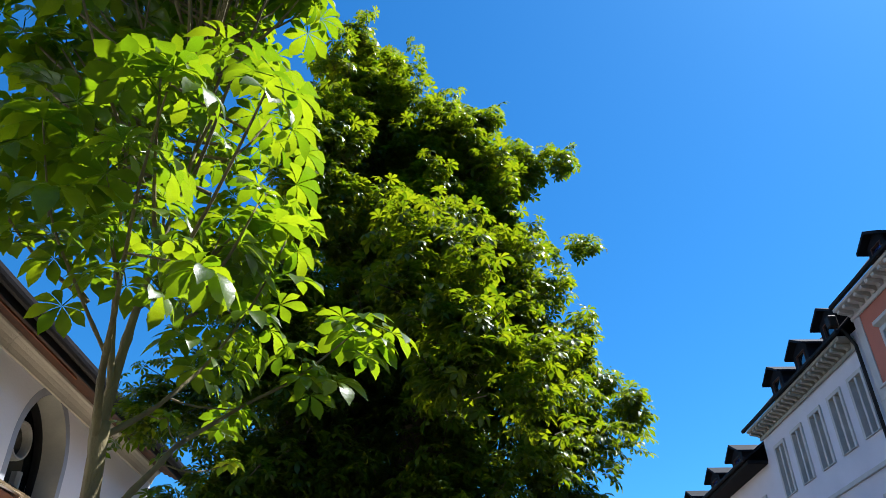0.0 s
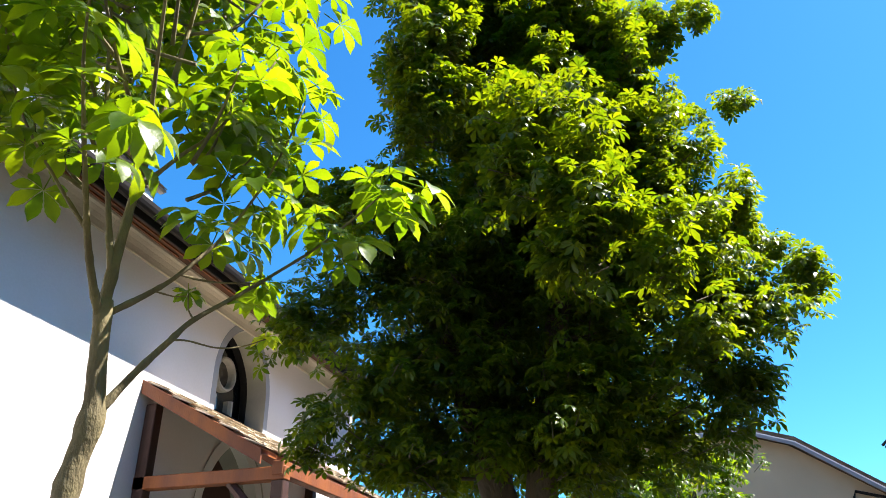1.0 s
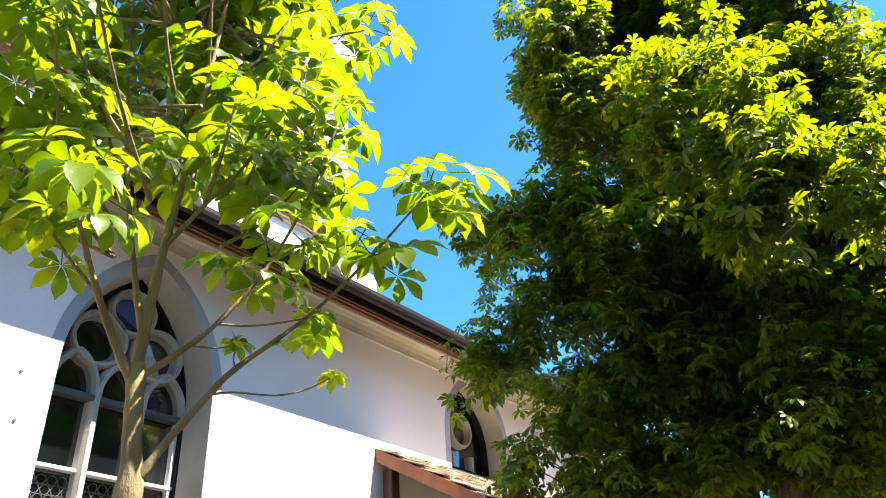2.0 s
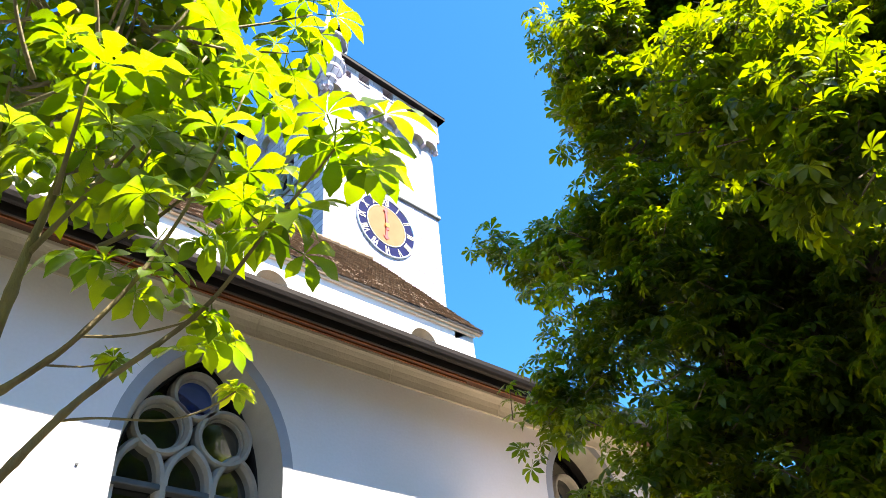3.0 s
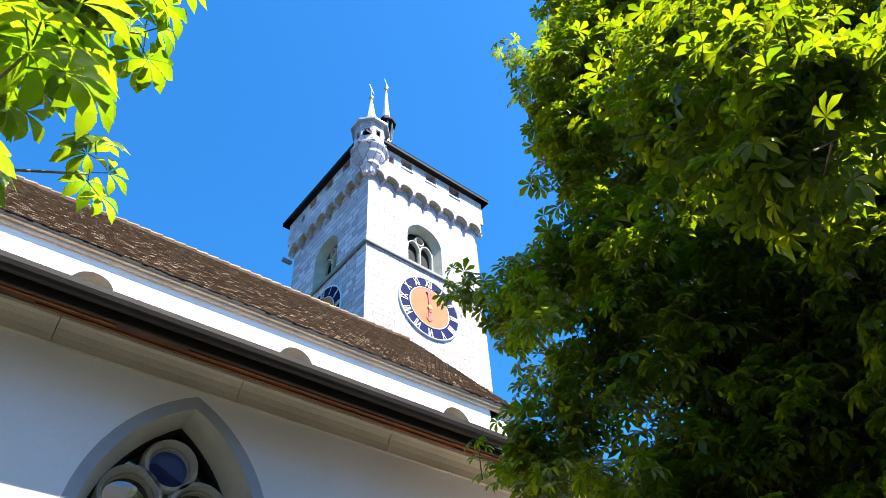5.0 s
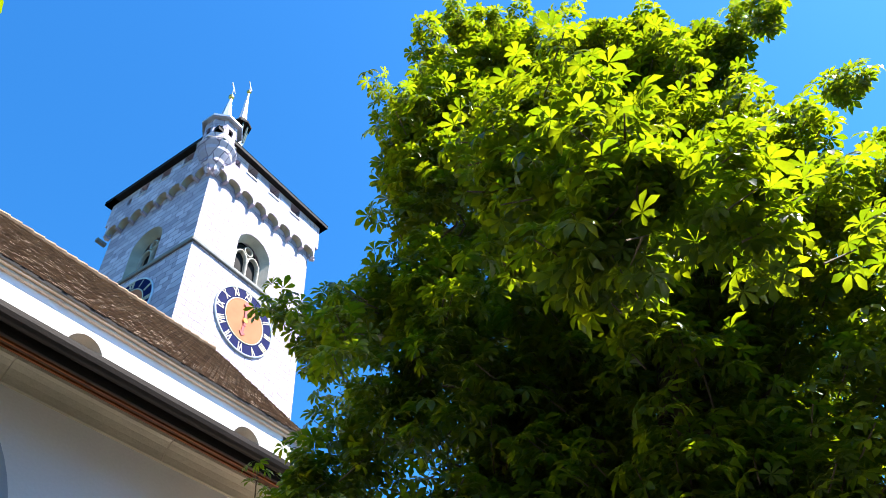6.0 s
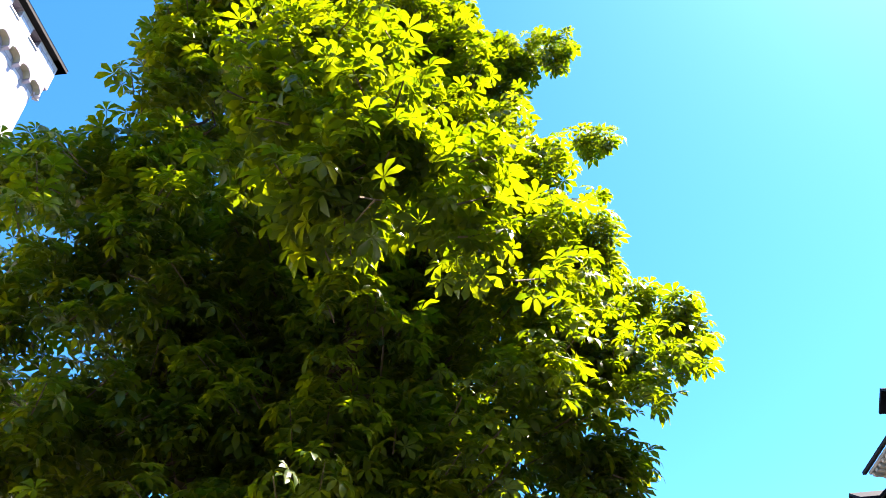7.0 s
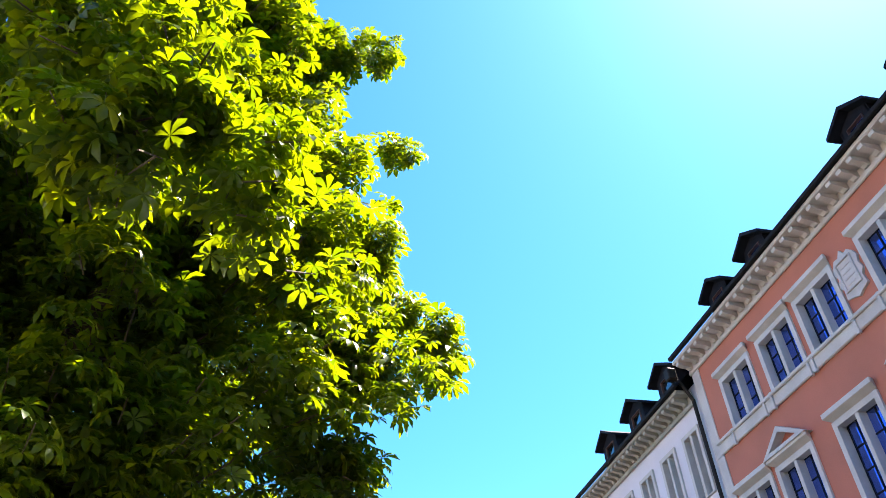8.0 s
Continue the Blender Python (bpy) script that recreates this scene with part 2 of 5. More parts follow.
def box(u0, u1, v0, v1, w0, w1, bevel=0.0, bm=None):
    own = bm is None
    bm = bm or bmesh.new()
    vs = [bm.verts.new(p) for p in ((u0, v0, w0), (u1, v0, w0), (u1, v1, w0), (u0, v1, w0), (u0, v0, w1), (u1, v0, w1), (u1, v1, w1), (u0, v1, w1))]
    for f in ((0, 3, 2, 1), (4, 5, 6, 7), (0, 1, 5, 4), (1, 2, 6, 5), (2, 3, 7, 6), (3, 0, 4, 7)):
        bm.faces.new([vs[i] for i in f])
    if bevel and own:
        bmesh.ops.bevel(bm, geom=bm.edges[:], offset=bevel, segments=1, affect="EDGES")
    return bm


def rect(u0, u1, v0, v1):
    return [(u0, v0), (u1, v0), (u1, v1), (u0, v1)]


def arch(cx, half, v0, spring, apex, n=12):
    """Outline of a pointed or round-headed opening."""
    h = apex - spring
    c = (h * h - half * half) / (2 * half)
    r = c + half
    a1 = math.atan2(h, c)
    left = [(cx + c - r * math.cos(a1 * i / n), spring + r * math.sin(a1 * i / n)) for i in range(n + 1)]
    right = [(2 * cx - u, v) for u, v in reversed(left[:-1])]
    return [(cx - half, v0)] + left + right + [(cx + half, v0)]


def circle(cu, cv, r, n=32):
    return [(cu + r * math.cos(2 * math.pi * i / n), cv + r * math.sin(2 * math.pi * i / n)) for i in range(n)]


def loft(loop_a, wa, loop_b, wb, closed=True, bm=None):
    """Joins two loops of equal length with quads."""
    bm = bm or bmesh.new()
    va, vb = [bm.verts.new((u, v, wa)) for u, v in loop_a], [bm.verts.new((u, v, wb)) for u, v in loop_b]
    n = len(va)
    for i in range(n if closed else n - 1):
        j = (i + 1) % n
        bm.faces.new((va[i], va[j], vb[j], vb[i]))
    return bm


def bar(path, width, w0, w1, closed=False, bm=None):
    """A flat bar of square section along a path in the (u, v) plane, with chamfered front."""
    bm = bm or bmesh.new()
    n = len(path)
    rows = []
    for i, (u, v) in enumerate(path):
        p, q = path[(i - 1) % n if closed else max(i - 1, 0)], path[(i + 1) % n if closed else min(i + 1, n - 1)]
        d = Vector((q[0] - p[0], q[1] - p[1])).normalized()
        s = Vector((-d.y, d.x)) * width / 2
        c = w1 - 0.35 * (w1 - w0)
        rows.append([bm.verts.new((u + s.x * k, v + s.y * k, w)) for k, w in ((1, w0), (1, c), (0.45, w1), (-0.45, w1), (-1, c), (-1, w0))])
    m = len(rows[0])
    for i in range(n if closed else n - 1):
        a, b = rows[i], rows[(i + 1) % n]
        for k in range(m):
            bm.faces.new((a[k], a[(k + 1) % m], b[(k + 1) % m], b[k]))
    if not closed:
        bm.faces.new(rows[0])
        bm.faces.new(rows[-1])
    return bm


def lathe(profile, n=16, bm=None, phase=0.0, cap=True):
    """Turns (radius, height) pairs round the z axis."""
    bm = bm or bmesh.new()
    rows = [[bm.verts.new((r * math.cos(2 * math.pi * i / n + phase), r * math.sin(2 * math.pi * i / n + phase), z)) for i in range(n)] for r, z in profile]
    for a, b in zip(rows, rows[1:]):
        for i in range(n):
            bm.faces.new((a[i], a[(i + 1) % n], b[(i + 1) % n], b[i]))
    if cap:
        bm.faces.new(rows[0])
        bm.faces.new(rows[-1])
    return bm


def tube(points, radii, n=9, wobble=0.0, bm=None, seed=0):
    """A tapered, slightly knotty limb along points."""
    bm = bm or bmesh.new()
    rnd = random.Random(seed)
    pts = [Vector(p) for p in points]
    rows = []
    for i, p in enumerate(pts):
        d = (pts[min(i + 1, len(pts) - 1)] - pts[max(i - 1, 0)]).normalized()
        a = d.orthogonal().normalized()
        if rows:
            a = (last - d * last.dot(d)).normalized()
        last = a
        b = d.cross(a)
        rows.append([bm.verts.new(p + (a * math.cos(2 * math.pi * k / n) + b * math.sin(2 * math.pi * k / n)) * radii[i] * (1 + wobble * rnd.uniform(-1, 1))) for k in range(n)])
    for a, b in zip(rows, rows[1:]):
        for k in range(n):
            bm.faces.new((a[k], a[(k + 1) % n], b[(k + 1) % n], b[k]))
    bm.faces.new(rows[0])
    bm.faces.new(rows[-1])
    return bm


def smooth_path(points, steps=5):
    """More points along a soft curve through the given ones."""
    p = [Vector(q) for q in points]
    out = []
    for i in range(len(p) - 1):
        a, b, c, d = p[max(i - 1, 0)], p[i], p[i + 1], p[min(i + 2, len(p) - 1)]
        for s in range(steps):
            t = s / steps
            out.append(0.5 * ((2 * b) + (c - a) * t + (2 * a - 5 * b + 4 * c - d) * t * t + (3 * b - a - 3 * c + d) * t ** 3))
    return out + [p[-1]]


def frame_at(origin, turn):
    """Local axes for a wall: u along it, v up, w out of it. turn: degrees by which the outward way is turned from +x."""
    a = radians(turn)
    w, u, v = Vector((math.cos(a), math.sin(a), 0)), Vector((-math.sin(a), math.cos(a), 0)), Vector((0, 0, 1))
    m = Matrix((u, v, w)).transposed().to_4x4()
    m.translation = origin
    return m


def raw_mesh(name, verts, faces, mat, parent=None, kind="", smooth=False):
    me = bpy.data.meshes.new(name)
    me.from_pydata(verts, [], faces)
    me.materials.append(mat)
    if smooth:
        me.polygons.foreach_set("use_smooth", [True] * len(me.polygons))
    ob = new(name, me)
    place(ob, parent)
    return tagged(ob, kind=kind)


# ---------------------------------------------------------------- ground and street
ground = part("ground", box(-140, 140, -120, 160, -0.4, 0.0), GRAVEL)
tagged(ground, "dark grassy and paved church square reaching far around", "ground", kind="structure")
road = part("road", box(7.0, 12.0, -60, 90, 0.0, 0.03), ASPHALT)
tagged(road, "dark asphalt street along the house fronts", "road", kind="structure")

# added wall, never in view: blocks low sky light so the crown's near side darkens
sky_blocker_south = part("sky_blocker_south", box(-40, 24, -17.0, -16.0, 0, 12.5), BLOCKERWALL)
tagged(sky_blocker_south, "added unseen grey-brown wall that keeps low sky light off the trees", "wall", kind="structure")

# ---------------------------------------------------------------- church: aisle wall
AX = -6.5                                  # face of the aisle wall
A0, A1 = -9.0, 17.3                        # its run along y
church = thing("church", (-13, 6, 0), "white plastered Gothic church with brown tiled roofs and clerestory", "church")
AISLE = frame_at((AX, 0, 0), 0)            # u = y, v = z, w = +x
WIN = [(5.60, 1.11, 1.9, 5.0, 6.72, 5.6, 0.86, 4.9, 6.5), (12.25, 0.98, 5.02, 5.75, 7.0, 12.28, 0.78, 5.7, 6.8), (-1.1, 1.08, 1.9, 5.0, 6.71, -1.07, 0.86, 4.9, 6.5)]
DOOR = arch(12.3, 0.95, 0.0, 3.3, 4.75)
wall = part("wall", plate(rect(A0, A1, 0, 7.3), [arch(c, h, b, s, a) for c, h, b, s, a, *_ in WIN] + [DOOR], -0.9, 0), PLASTER, church, "white plastered aisle wall", AISLE)
part("end_wall", box(-13.6, AX - 0.9, A1 - 0.8, A1, 0, 7.3), PLASTER, church)
part("end_wall", box(-13.6, AX - 0.9, A0, A0 + 0.8, 0, 7.3), PLASTER, church)


def sub(name, bm, mat, parent, label="", m=None, smooth=False):
    return part(name, bm, mat, parent, label, m, smooth)


def tracery_window(n, c, h, b, s, a, ci, hi, si, ai):
    """Painted band, splayed stone reveal, tracery and leaded glass of one aisle window."""
    win = part("window", loft(arch(c, h - 0.14, b + 0.05, s, a - 0.16), 0.004, arch(ci, hi, b + 0.3, si, ai), -0.42, True), STONE, church, "pointed window with stone tracery and dark leaded glass", AISLE)
    outer, inner = arch(c, h, b, s, a), arch(c, h - 0.14, b + 0.05, s, a - 0.16)
    bm = loft(outer, 0.004, inner, 0.004)
    loft(outer, 0.004, outer, -0.12, bm=bm)
    sub("painted_band", bm, BAND, win, "grey-blue painted border", AISLE)
    rim = arch(ci, hi, b + 0.3, si, ai)
    sub("frame", bar(rim, 0.05, -0.52, -0.385, True), ROOFDARK, win, "", AISLE)
    sub("pane", plate(rim, (), -0.56, -0.53), GLASS, win, "dark leaded glass", AISLE)
    if n == 1:
        for k in (-1, 1):
            sub("mullion", bar([(ci + k * hi * 0.36, b + 0.3), (ci + k * hi * 0.36, si - 0.1)], 0.12, -0.53, -0.38), TRACERY, win, "", AISLE)
        sub("roundel", bar(circle(ci, si + 0.35, 0.3, 24), 0.07, -0.53, -0.38, True), TRACERY, win, "", AISLE)
        return
    # three lights with pointed heads, three rings above
    w3 = hi * 2 / 3
    for k in (-1, 1):
        sub("mullion", bar([(ci + k * w3 / 2, b + 0.3), (ci + k * w3 / 2, 4.9)], 0.12, -0.53, -0.36), TRACERY, win, "", AISLE)
    for k in (-1, 0, 1):
        head = arch(ci + k * w3, w3 / 2 - 0.02, 4.86, 4.92, 5.36, 8)
        sub("light_head", bar(head, 0.10, -0.53, -0.37), TRACERY, win, "", AISLE)
    for cu, cv, r in ((ci - 0.02, 6.02, 0.285), (ci - 0.385, 5.56, 0.325), (ci + 0.385, 5.56, 0.325)):
        sub("tracery_ring", bar(circle(cu, cv, r, 28), 0.085, -0.53, -0.36, True), TRACERY, win, "", AISLE)
        sub("ring_lip", bar(circle(cu, cv, r - 0.055, 28), 0.025, -0.53, -0.45, True), TRACERY, win, "", AISLE)
    # extra tilted disc in the top ring, coloured blue as if reflecting sky
    top = AISLE @ Matrix.Translation((ci - 0.02, 6.02, -0.48)) @ Matrix.Rotation(radians(-9), 4, "X")
    sub("pane", plate(circle(0, 0, 0.235, 24), (), 0.0, 0.012), SKYGLASS, win, "leaning round pane with the sky's blue reflection put into its colour", top)
    sub("saddle_bar", box(ci - hi, ci + hi, 4.80, 4.87, -0.52, -0.37, 0.01), LEAD, win, "", AISLE)
    for z in (4.02, 3.2, 2.5):
        sub("transom", box(ci - hi, ci + hi, z - 0.02, z + 0.02, -0.52, -0.42, 0.005), FRAME, win, "", AISLE)
    for k in (-1, 1):
        sub("casement_frame", box(ci + k * (hi - 0.05) - 0.02, ci + k * (hi - 0.05) + 0.02, b + 0.3, 4.8, -0.52, -0.43, 0.005), FRAME, win, "", AISLE)
    # bull's-eye glazing: small lead rings in staggered rows
    bm = bmesh.new()
    d, row, z = 0.115, 0, b + 0.4
    while z < 3.95:
        u = ci - hi + 0.1 + (d / 2 if row % 2 else 0)
        while u < ci + hi - 0.08:
            bar(circle(u, z, d * 0.46, 8), 0.012, -0.535, -0.522, True, bm)
            u += d
        z += d * 0.87
        row += 1
    tagged(sub("lead_glazing", bm, LEAD, win, "rows of small lead rings", AISLE), kind="stuff")


for i, w in enumerate(WIN):
    tracery_window(i, *w)

for yy, zz in ((4.28, 4.75), (4.33, 4.25), (4.3, 3.75), (6.95, 3.6)):
    part("wall_anchor", plate(circle(yy, zz, 0.017, 10), (), 0.0, 0.015), LEAD, church, "", AISLE)

# stone cornice under the eaves in lengths, soffit boards, gutter
y = A0
while y < A1:
    ln = min(2.15, A1 - y)
    prof = [(0, 6.78), (0.035, 6.785), (0.04, 6.82), (0.055, 6.88), (0.09, 6.95), (0.14, 7.0), (0.18, 7.02), (0.19, 7.07), (0, 7.07)]
    bm = bmesh.new()
    a, b = [bm.verts.new((y + 0.004, v, w)) for w, v in prof], [bm.verts.new((y + ln - 0.004, v, w)) for w, v in prof]
    for k in range(len(prof)):
        j = (k + 1) % len(prof)
        bm.faces.new((a[k], a[j], b[j], b[k]))
    bm.faces.new(a)
    bm.faces.new(b)
    part("cornice_stone", bm, CORNICE, church, "", AISLE)
    y += ln
for k in range(5):
    w = 0.17 + k * 0.122
    part("soffit_board", box(A0, A1, 7.055 - k * 0.058, 7.077 - k * 0.058, w, w + 0.108), SOFFIT, church, "", AISLE)
# broken orange strips: sun glints on the soffit boards, put in as coloured pieces
for w, y0, y1 in ((0.335, -6.0, 1.2), (0.335, 3.6, 9.4), (0.575, -2.0, 4.4), (0.575, 5.2, 11.6)):
    k = (w - 0.17) / 0.122
    part("soffit_glint", box(y0, y1, 7.030 - k * 0.058, 7.056 - k * 0.058, w, w + 0.022), REDWOOD, church, "thin orange strip drawn as a sun glint on the soffit", AISLE)
part("fascia", box(A0, A1, 6.74, 6.98, 0.775, 0.805, 0.004), BROWN, church, "", AISLE)
gut = []
for i in range(9):
    an = math.pi * (1 + i / 8)
    gut.append((0.895 + 0.088 * math.cos(an), 6.95 + 0.15 * math.sin(an)))
gut += [(0.975, 6.95), (0.81, 6.95)]
bm = bmesh.new()
a, b = [bm.verts.new((A0, v, w)) for w, v in gut], [bm.verts.new((A1, v, w)) for w, v in gut]
for k in range(len(gut)):
    j = (k + 1) % len(gut)
    bm.faces.new((a[k], a[j], b[j], b[k]))
bm.faces.new(a)
bm.faces.new(b)
part("gutter", bm, BROWN, church, "dark brown half-round gutter", AISLE)


def tile_field(name, u0, u1, origin, along, up, courses, tw, th, mat, parent, seed, clip=None):
    """Rows of overlapping clay tiles on a slope, each with its own tilt."""
    rnd = random.Random(seed)
    al, upv = Vector(along).normalized(), Vector(up).normalized()
    nrm = al.cross(upv)
    if nrm.z < 0:
        nrm = -nrm
    vs, fs = [], []
    for c in range(courses):
        u = u0 + (tw / 2 if c % 2 else 0)
        while u < u1:
            if clip is None or clip(u, c):
                lift, j = 0.035 + rnd.uniform(-0.008, 0.014), rnd.uniform(-0.02, 0.02)
                b0 = Vector(origin) + al * (u + 0.006) + upv * (c * th + j)
                e = al * (tw - 0.012)
                k = len(vs)
                t0, t1 = nrm * lift, nrm * 0.012
                top = upv * (th * 1.15)
                q = [b0 + t0, b0 + e + t0, b0 + e + top + t1, b0 + top + t1, b0 + t0 - nrm * 0.03, b0 + e + t0 - nrm * 0.03]
                vs += [tuple(p) for p in q]
                fs += [(k, k + 1, k + 2, k + 3), (k + 4, k + 5, k + 1, k), (k + 4, k, k + 3), (k + 5, k + 2, k + 1)]
            u += tw
    return raw_mesh(name, vs, fs, mat, parent, "stuff")


# aisle roof, lean-to against the nave
part("aisle_roof", loft([(A0, 0), (A1, 0), (A1, 0.14), (A0, 0.14)], 0, [(A0, 4.6), (A1, 4.6), (A1, 4.74), (A0, 4.74)], -8.0), TILE, church, "", frame_at((AX + 0.80, 0, 6.83), 0))

# ---------------------------------------------------------------- church: nave
NX, NE, NR = -13.6, -13.4, -18.0          # wall face, eave edge, ridge
ZE, ZR = 14.52, 19.95
N0, N1 = -9.0, 17.42
NAVE = frame_at((NX, 0, 0), 0)
LUN = [(c, 0.5, 12.3, 13.42, 13.92) for c in (-5.2, -0.2, 4.87, 10.06, 15.25)]
part("clerestory_wall", plate(rect(N0, N1 - 0.05, 0, 14.5), [arch(*q) for q in LUN], -0.8, 0), PLASTER, church, "white clerestory wall with small arched openings", NAVE)
for q in LUN:
    lw = part("window", loft(arch(q[0], 0.5, 12.3, 13.42, 13.92), 0.002, arch(q[0], 0.40, 12.45, 13.4, 13.78), -0.5), STONE, church, "small round-headed clerestory window", NAVE)
    sub("pane", plate(arch(q[0], 0.40, 12.45, 13.4, 13.78), (), -0.56, -0.52), GLASS, lw, "", NAVE)
part("gable_wall", plate([(NR * 2 - NX, 0), (NX, 0), (NX, 14.3), (NR, 19.6), (NR * 2 - NX, 14.3)], (), 0, 0.8), PLASTER, church, "", Matrix(((1, 0, 0, 0), (0, 0, 1, N1 - 0.85), (0, 1, 0, 0), (0, 0, 0, 1))))
part("gable_wall", plate([(NR * 2 - NX, 0), (NX, 0), (NX, 14.3), (NR, 19.6), (NR * 2 - NX, 14.3)], (), 0, 0.8), PLASTER, church, "", Matrix(((1, 0, 0, 0), (0, 0, 1, N0), (0, 1, 0, 0), (0, 0, 0, 1))))
part("north_wall", box(NR * 2 - NX, NR * 2 - NX + 0.8, N0 + 0.8, N1 - 0.9, 0, 14.3), PLASTER, church)
# boxed eave: pale board under the tiles, moulded
part("eave_board", box(N0, N1 + 0.22, ZE - 0.13, ZE - 0.02, 0.0, NE - NX - 0.03, 0.01), CORNICE, church, "grey-beige boarded eave", NAVE)
part("eave_moulding", box(N0, N1, ZE - 0.24, ZE - 0.13, 0.002, 0.09, 0.03), CORNICE, church, "", NAVE)
deck_up = Vector((NR - NE, 0, ZR - ZE))
for side in (1, -1):
    e = NE if side > 0 else 2 * NR - NE
    bm = bmesh.new()
    q = [(e, N0, ZE), (e, N1 + 0.25, ZE), (NR, N1 - 0.35, ZR), (NR, N0, ZR)]
    lo, hi = [bm.verts.new((x, yy, z - 0.1)) for x, yy, z in q], [bm.verts.new((x, yy, z - 0.01)) for x, yy, z in q]
    bm.faces.new(lo)
    bm.faces.new(hi)
    for k in range(4):
        bm.faces.new((lo[k], lo[(k + 1) % 4], hi[(k + 1) % 4], hi[k]))
    part("roof", bm, ROOFDARK, church, "steep brown tiled nave roof")
slope = deck_up.length
CT = 46
tile_field("roof_tiles", N0, N1 + 0.25, (NE, 0, ZE), (0, 1, 0), deck_up, CT, 0.155, slope / CT, TILE, church, 3, lambda u, c: u < N1 + 0.1 - 0.6 * c / CT)
for i in range(65):
    part("ridge_tile", tube([(NR, N0 + i * 0.395, ZR + 0.02), (NR, N0 + i * 0.395 + 0.42, ZR + 0.05)], [0.11, 0.125], 8), TILE, church)

# ---------------------------------------------------------------- porch on the aisle wall
porch = thing("porch", (-5.6, 12.4, 0), "timber porch with weathered tiled lean-to roof on orange-red beams", "porch")
PY0, PY1, PXO = 9.55, 15.3, -4.45
PZW, PZO = 5.08, 3.92
pu = Vector((AX - PXO, 0, PZW - PZO))
bm = bmesh.new()
q = [(PXO, PY0, PZO), (PXO, PY1, PZO), (AX + 0.01, PY1, PZW), (AX + 0.01, PY0, PZW)]
lo, hi = [bm.verts.new((x, yy, z - 0.09)) for x, yy, z in q], [bm.verts.new((x, yy, z - 0.03)) for x, yy, z in q]
bm.faces.new(lo)
bm.faces.new(hi)
for k in range(4):
    bm.faces.new((lo[k], lo[(k + 1) % 4], hi[(k + 1) % 4], hi[k]))
part("roof_deck", bm, REDWOOD, porch)


def raked(y0, y1, drop, thick, x0=AX, x1=PXO, out=0.0):
    """A board parallel to the porch roof's slope."""
    b = bmesh.new()
    q = [(x0, PZW - drop), (x1 + out, PZO - drop - out * 0.56), (x1 + out, PZO - drop - thick - out * 0.56), (x0, PZW - drop - thick)]
    va, vb = [b.verts.new((x, y0, z)) for x, z in q], [b.verts.new((x, y1, z)) for x, z in q]
    b.faces.new(va)
    b.faces.new(vb)
    for k in range(4):
        b.faces.new((va[k], va[(k + 1) % 4], vb[(k + 1) % 4], vb[k]))
    return b


part("barge_board", raked(PY0 - 0.03, PY0 + 0.012, 0.03, 0.20), REDWOOD, porch, "orange-stained barge board")
part("barge_board", raked(PY1 - 0.012, PY1 + 0.03, 0.03, 0.20), REDWOOD, porch, "orange-stained barge board")
for i in range(7):
    yy = PY0 + 0.75 + i * 0.72
    part("rafter", raked(yy, yy + 0.11, 0.09, 0.13, out=0.0), REDWOOD, porch)
part("eave_beam", box(PXO + 0.12, PXO + 0.28, PY0 + 0.1, PY1 - 0.1, PZO - 0.36, PZO - 0.17, 0.01), REDWOOD, porch)
part("tie_beam", box(AX, PXO + 0.3, PY0 + 0.12, PY0 + 0.30, 3.50, 3.68, 0.012), REDWOOD, porch)
part("tie_beam", box(AX, PXO + 0.3, PY1 - 0.30, PY1 - 0.12, 3.50, 3.68, 0.012), REDWOOD, porch)
for yy in (PY0 + 0.12, PY1 - 0.30):
    part("wall_post", box(AX + 0.01, AX + 0.19, yy, yy + 0.18, 0.0, 4.72, 0.012), DARKWOOD, porch, "dark red-brown wall post")
    part("post", box(PXO + 0.11, PXO + 0.29, yy, yy + 0.18, 0.0, 3.5, 0.012), DARKWOOD, porch, "dark red-brown corner post")
    part("brace", tube([(PXO - 0.55, yy + 0.09, 3.52), (PXO + 0.18, yy + 0.09, 2.75)], [0.07, 0.07], 6), DARKWOOD, porch)
rt = random.Random(8)
nt_, cw = 26, 0.225
tile_bm = []
for v in range(3):
    bm = box(0, cw - 0.012, 0, 0.36, 0, 0.022, 0.004)
    for vv in bm.verts:
        vv.co += Vector((rt.uniform(-0.006, 0.006), rt.uniform(-0.012, 0.012), rt.uniform(-0.004, 0.004)))
    me = bpy.data.meshes.new("tile")
    bm.to_mesh(me)
    bm.free()
    me.materials.append(OLDTILE)
    tile_bm.append(me)
pun = pu.normalized()
pn = Vector((0, 1, 0)).cross(pun)
if pn.z < 0:
    pn = -pn
for c in range(10):
    for i in range(nt_ - 1):
        o = new("tile", tile_bm[rt.randrange(3)])
        org = Vector((PXO, PY0 - 0.02, PZO)) + pun * (c * 0.235 - 0.04 + rt.uniform(-0.015, 0.015)) + Vector((0, 1, 0)) * (i * cw + (cw / 2 if c % 2 else 0)) + pn * (-0.02)
        mm = Matrix((Vector((0, 1, 0)), (pun + pn * -0.11).normalized(), (pn + pun * 0.11).normalized())).transposed().to_4x4()
        mm.translation = org + pn * 0.035
        place(o, porch, mm @ pose(0, 0, 0, rt.uniform(-1.5, 1.5), rt.uniform(-2, 2), rt.uniform(-2, 2)))
door = part("door_1", plate(arch(12.3, 0.95, 0.0, 3.3, 4.75), (), -0.5, -0.42), DARKWOOD, None, "", AISLE)
tagged(door, "dark wooden church door in a pointed stone arch", "door", kind="structure")
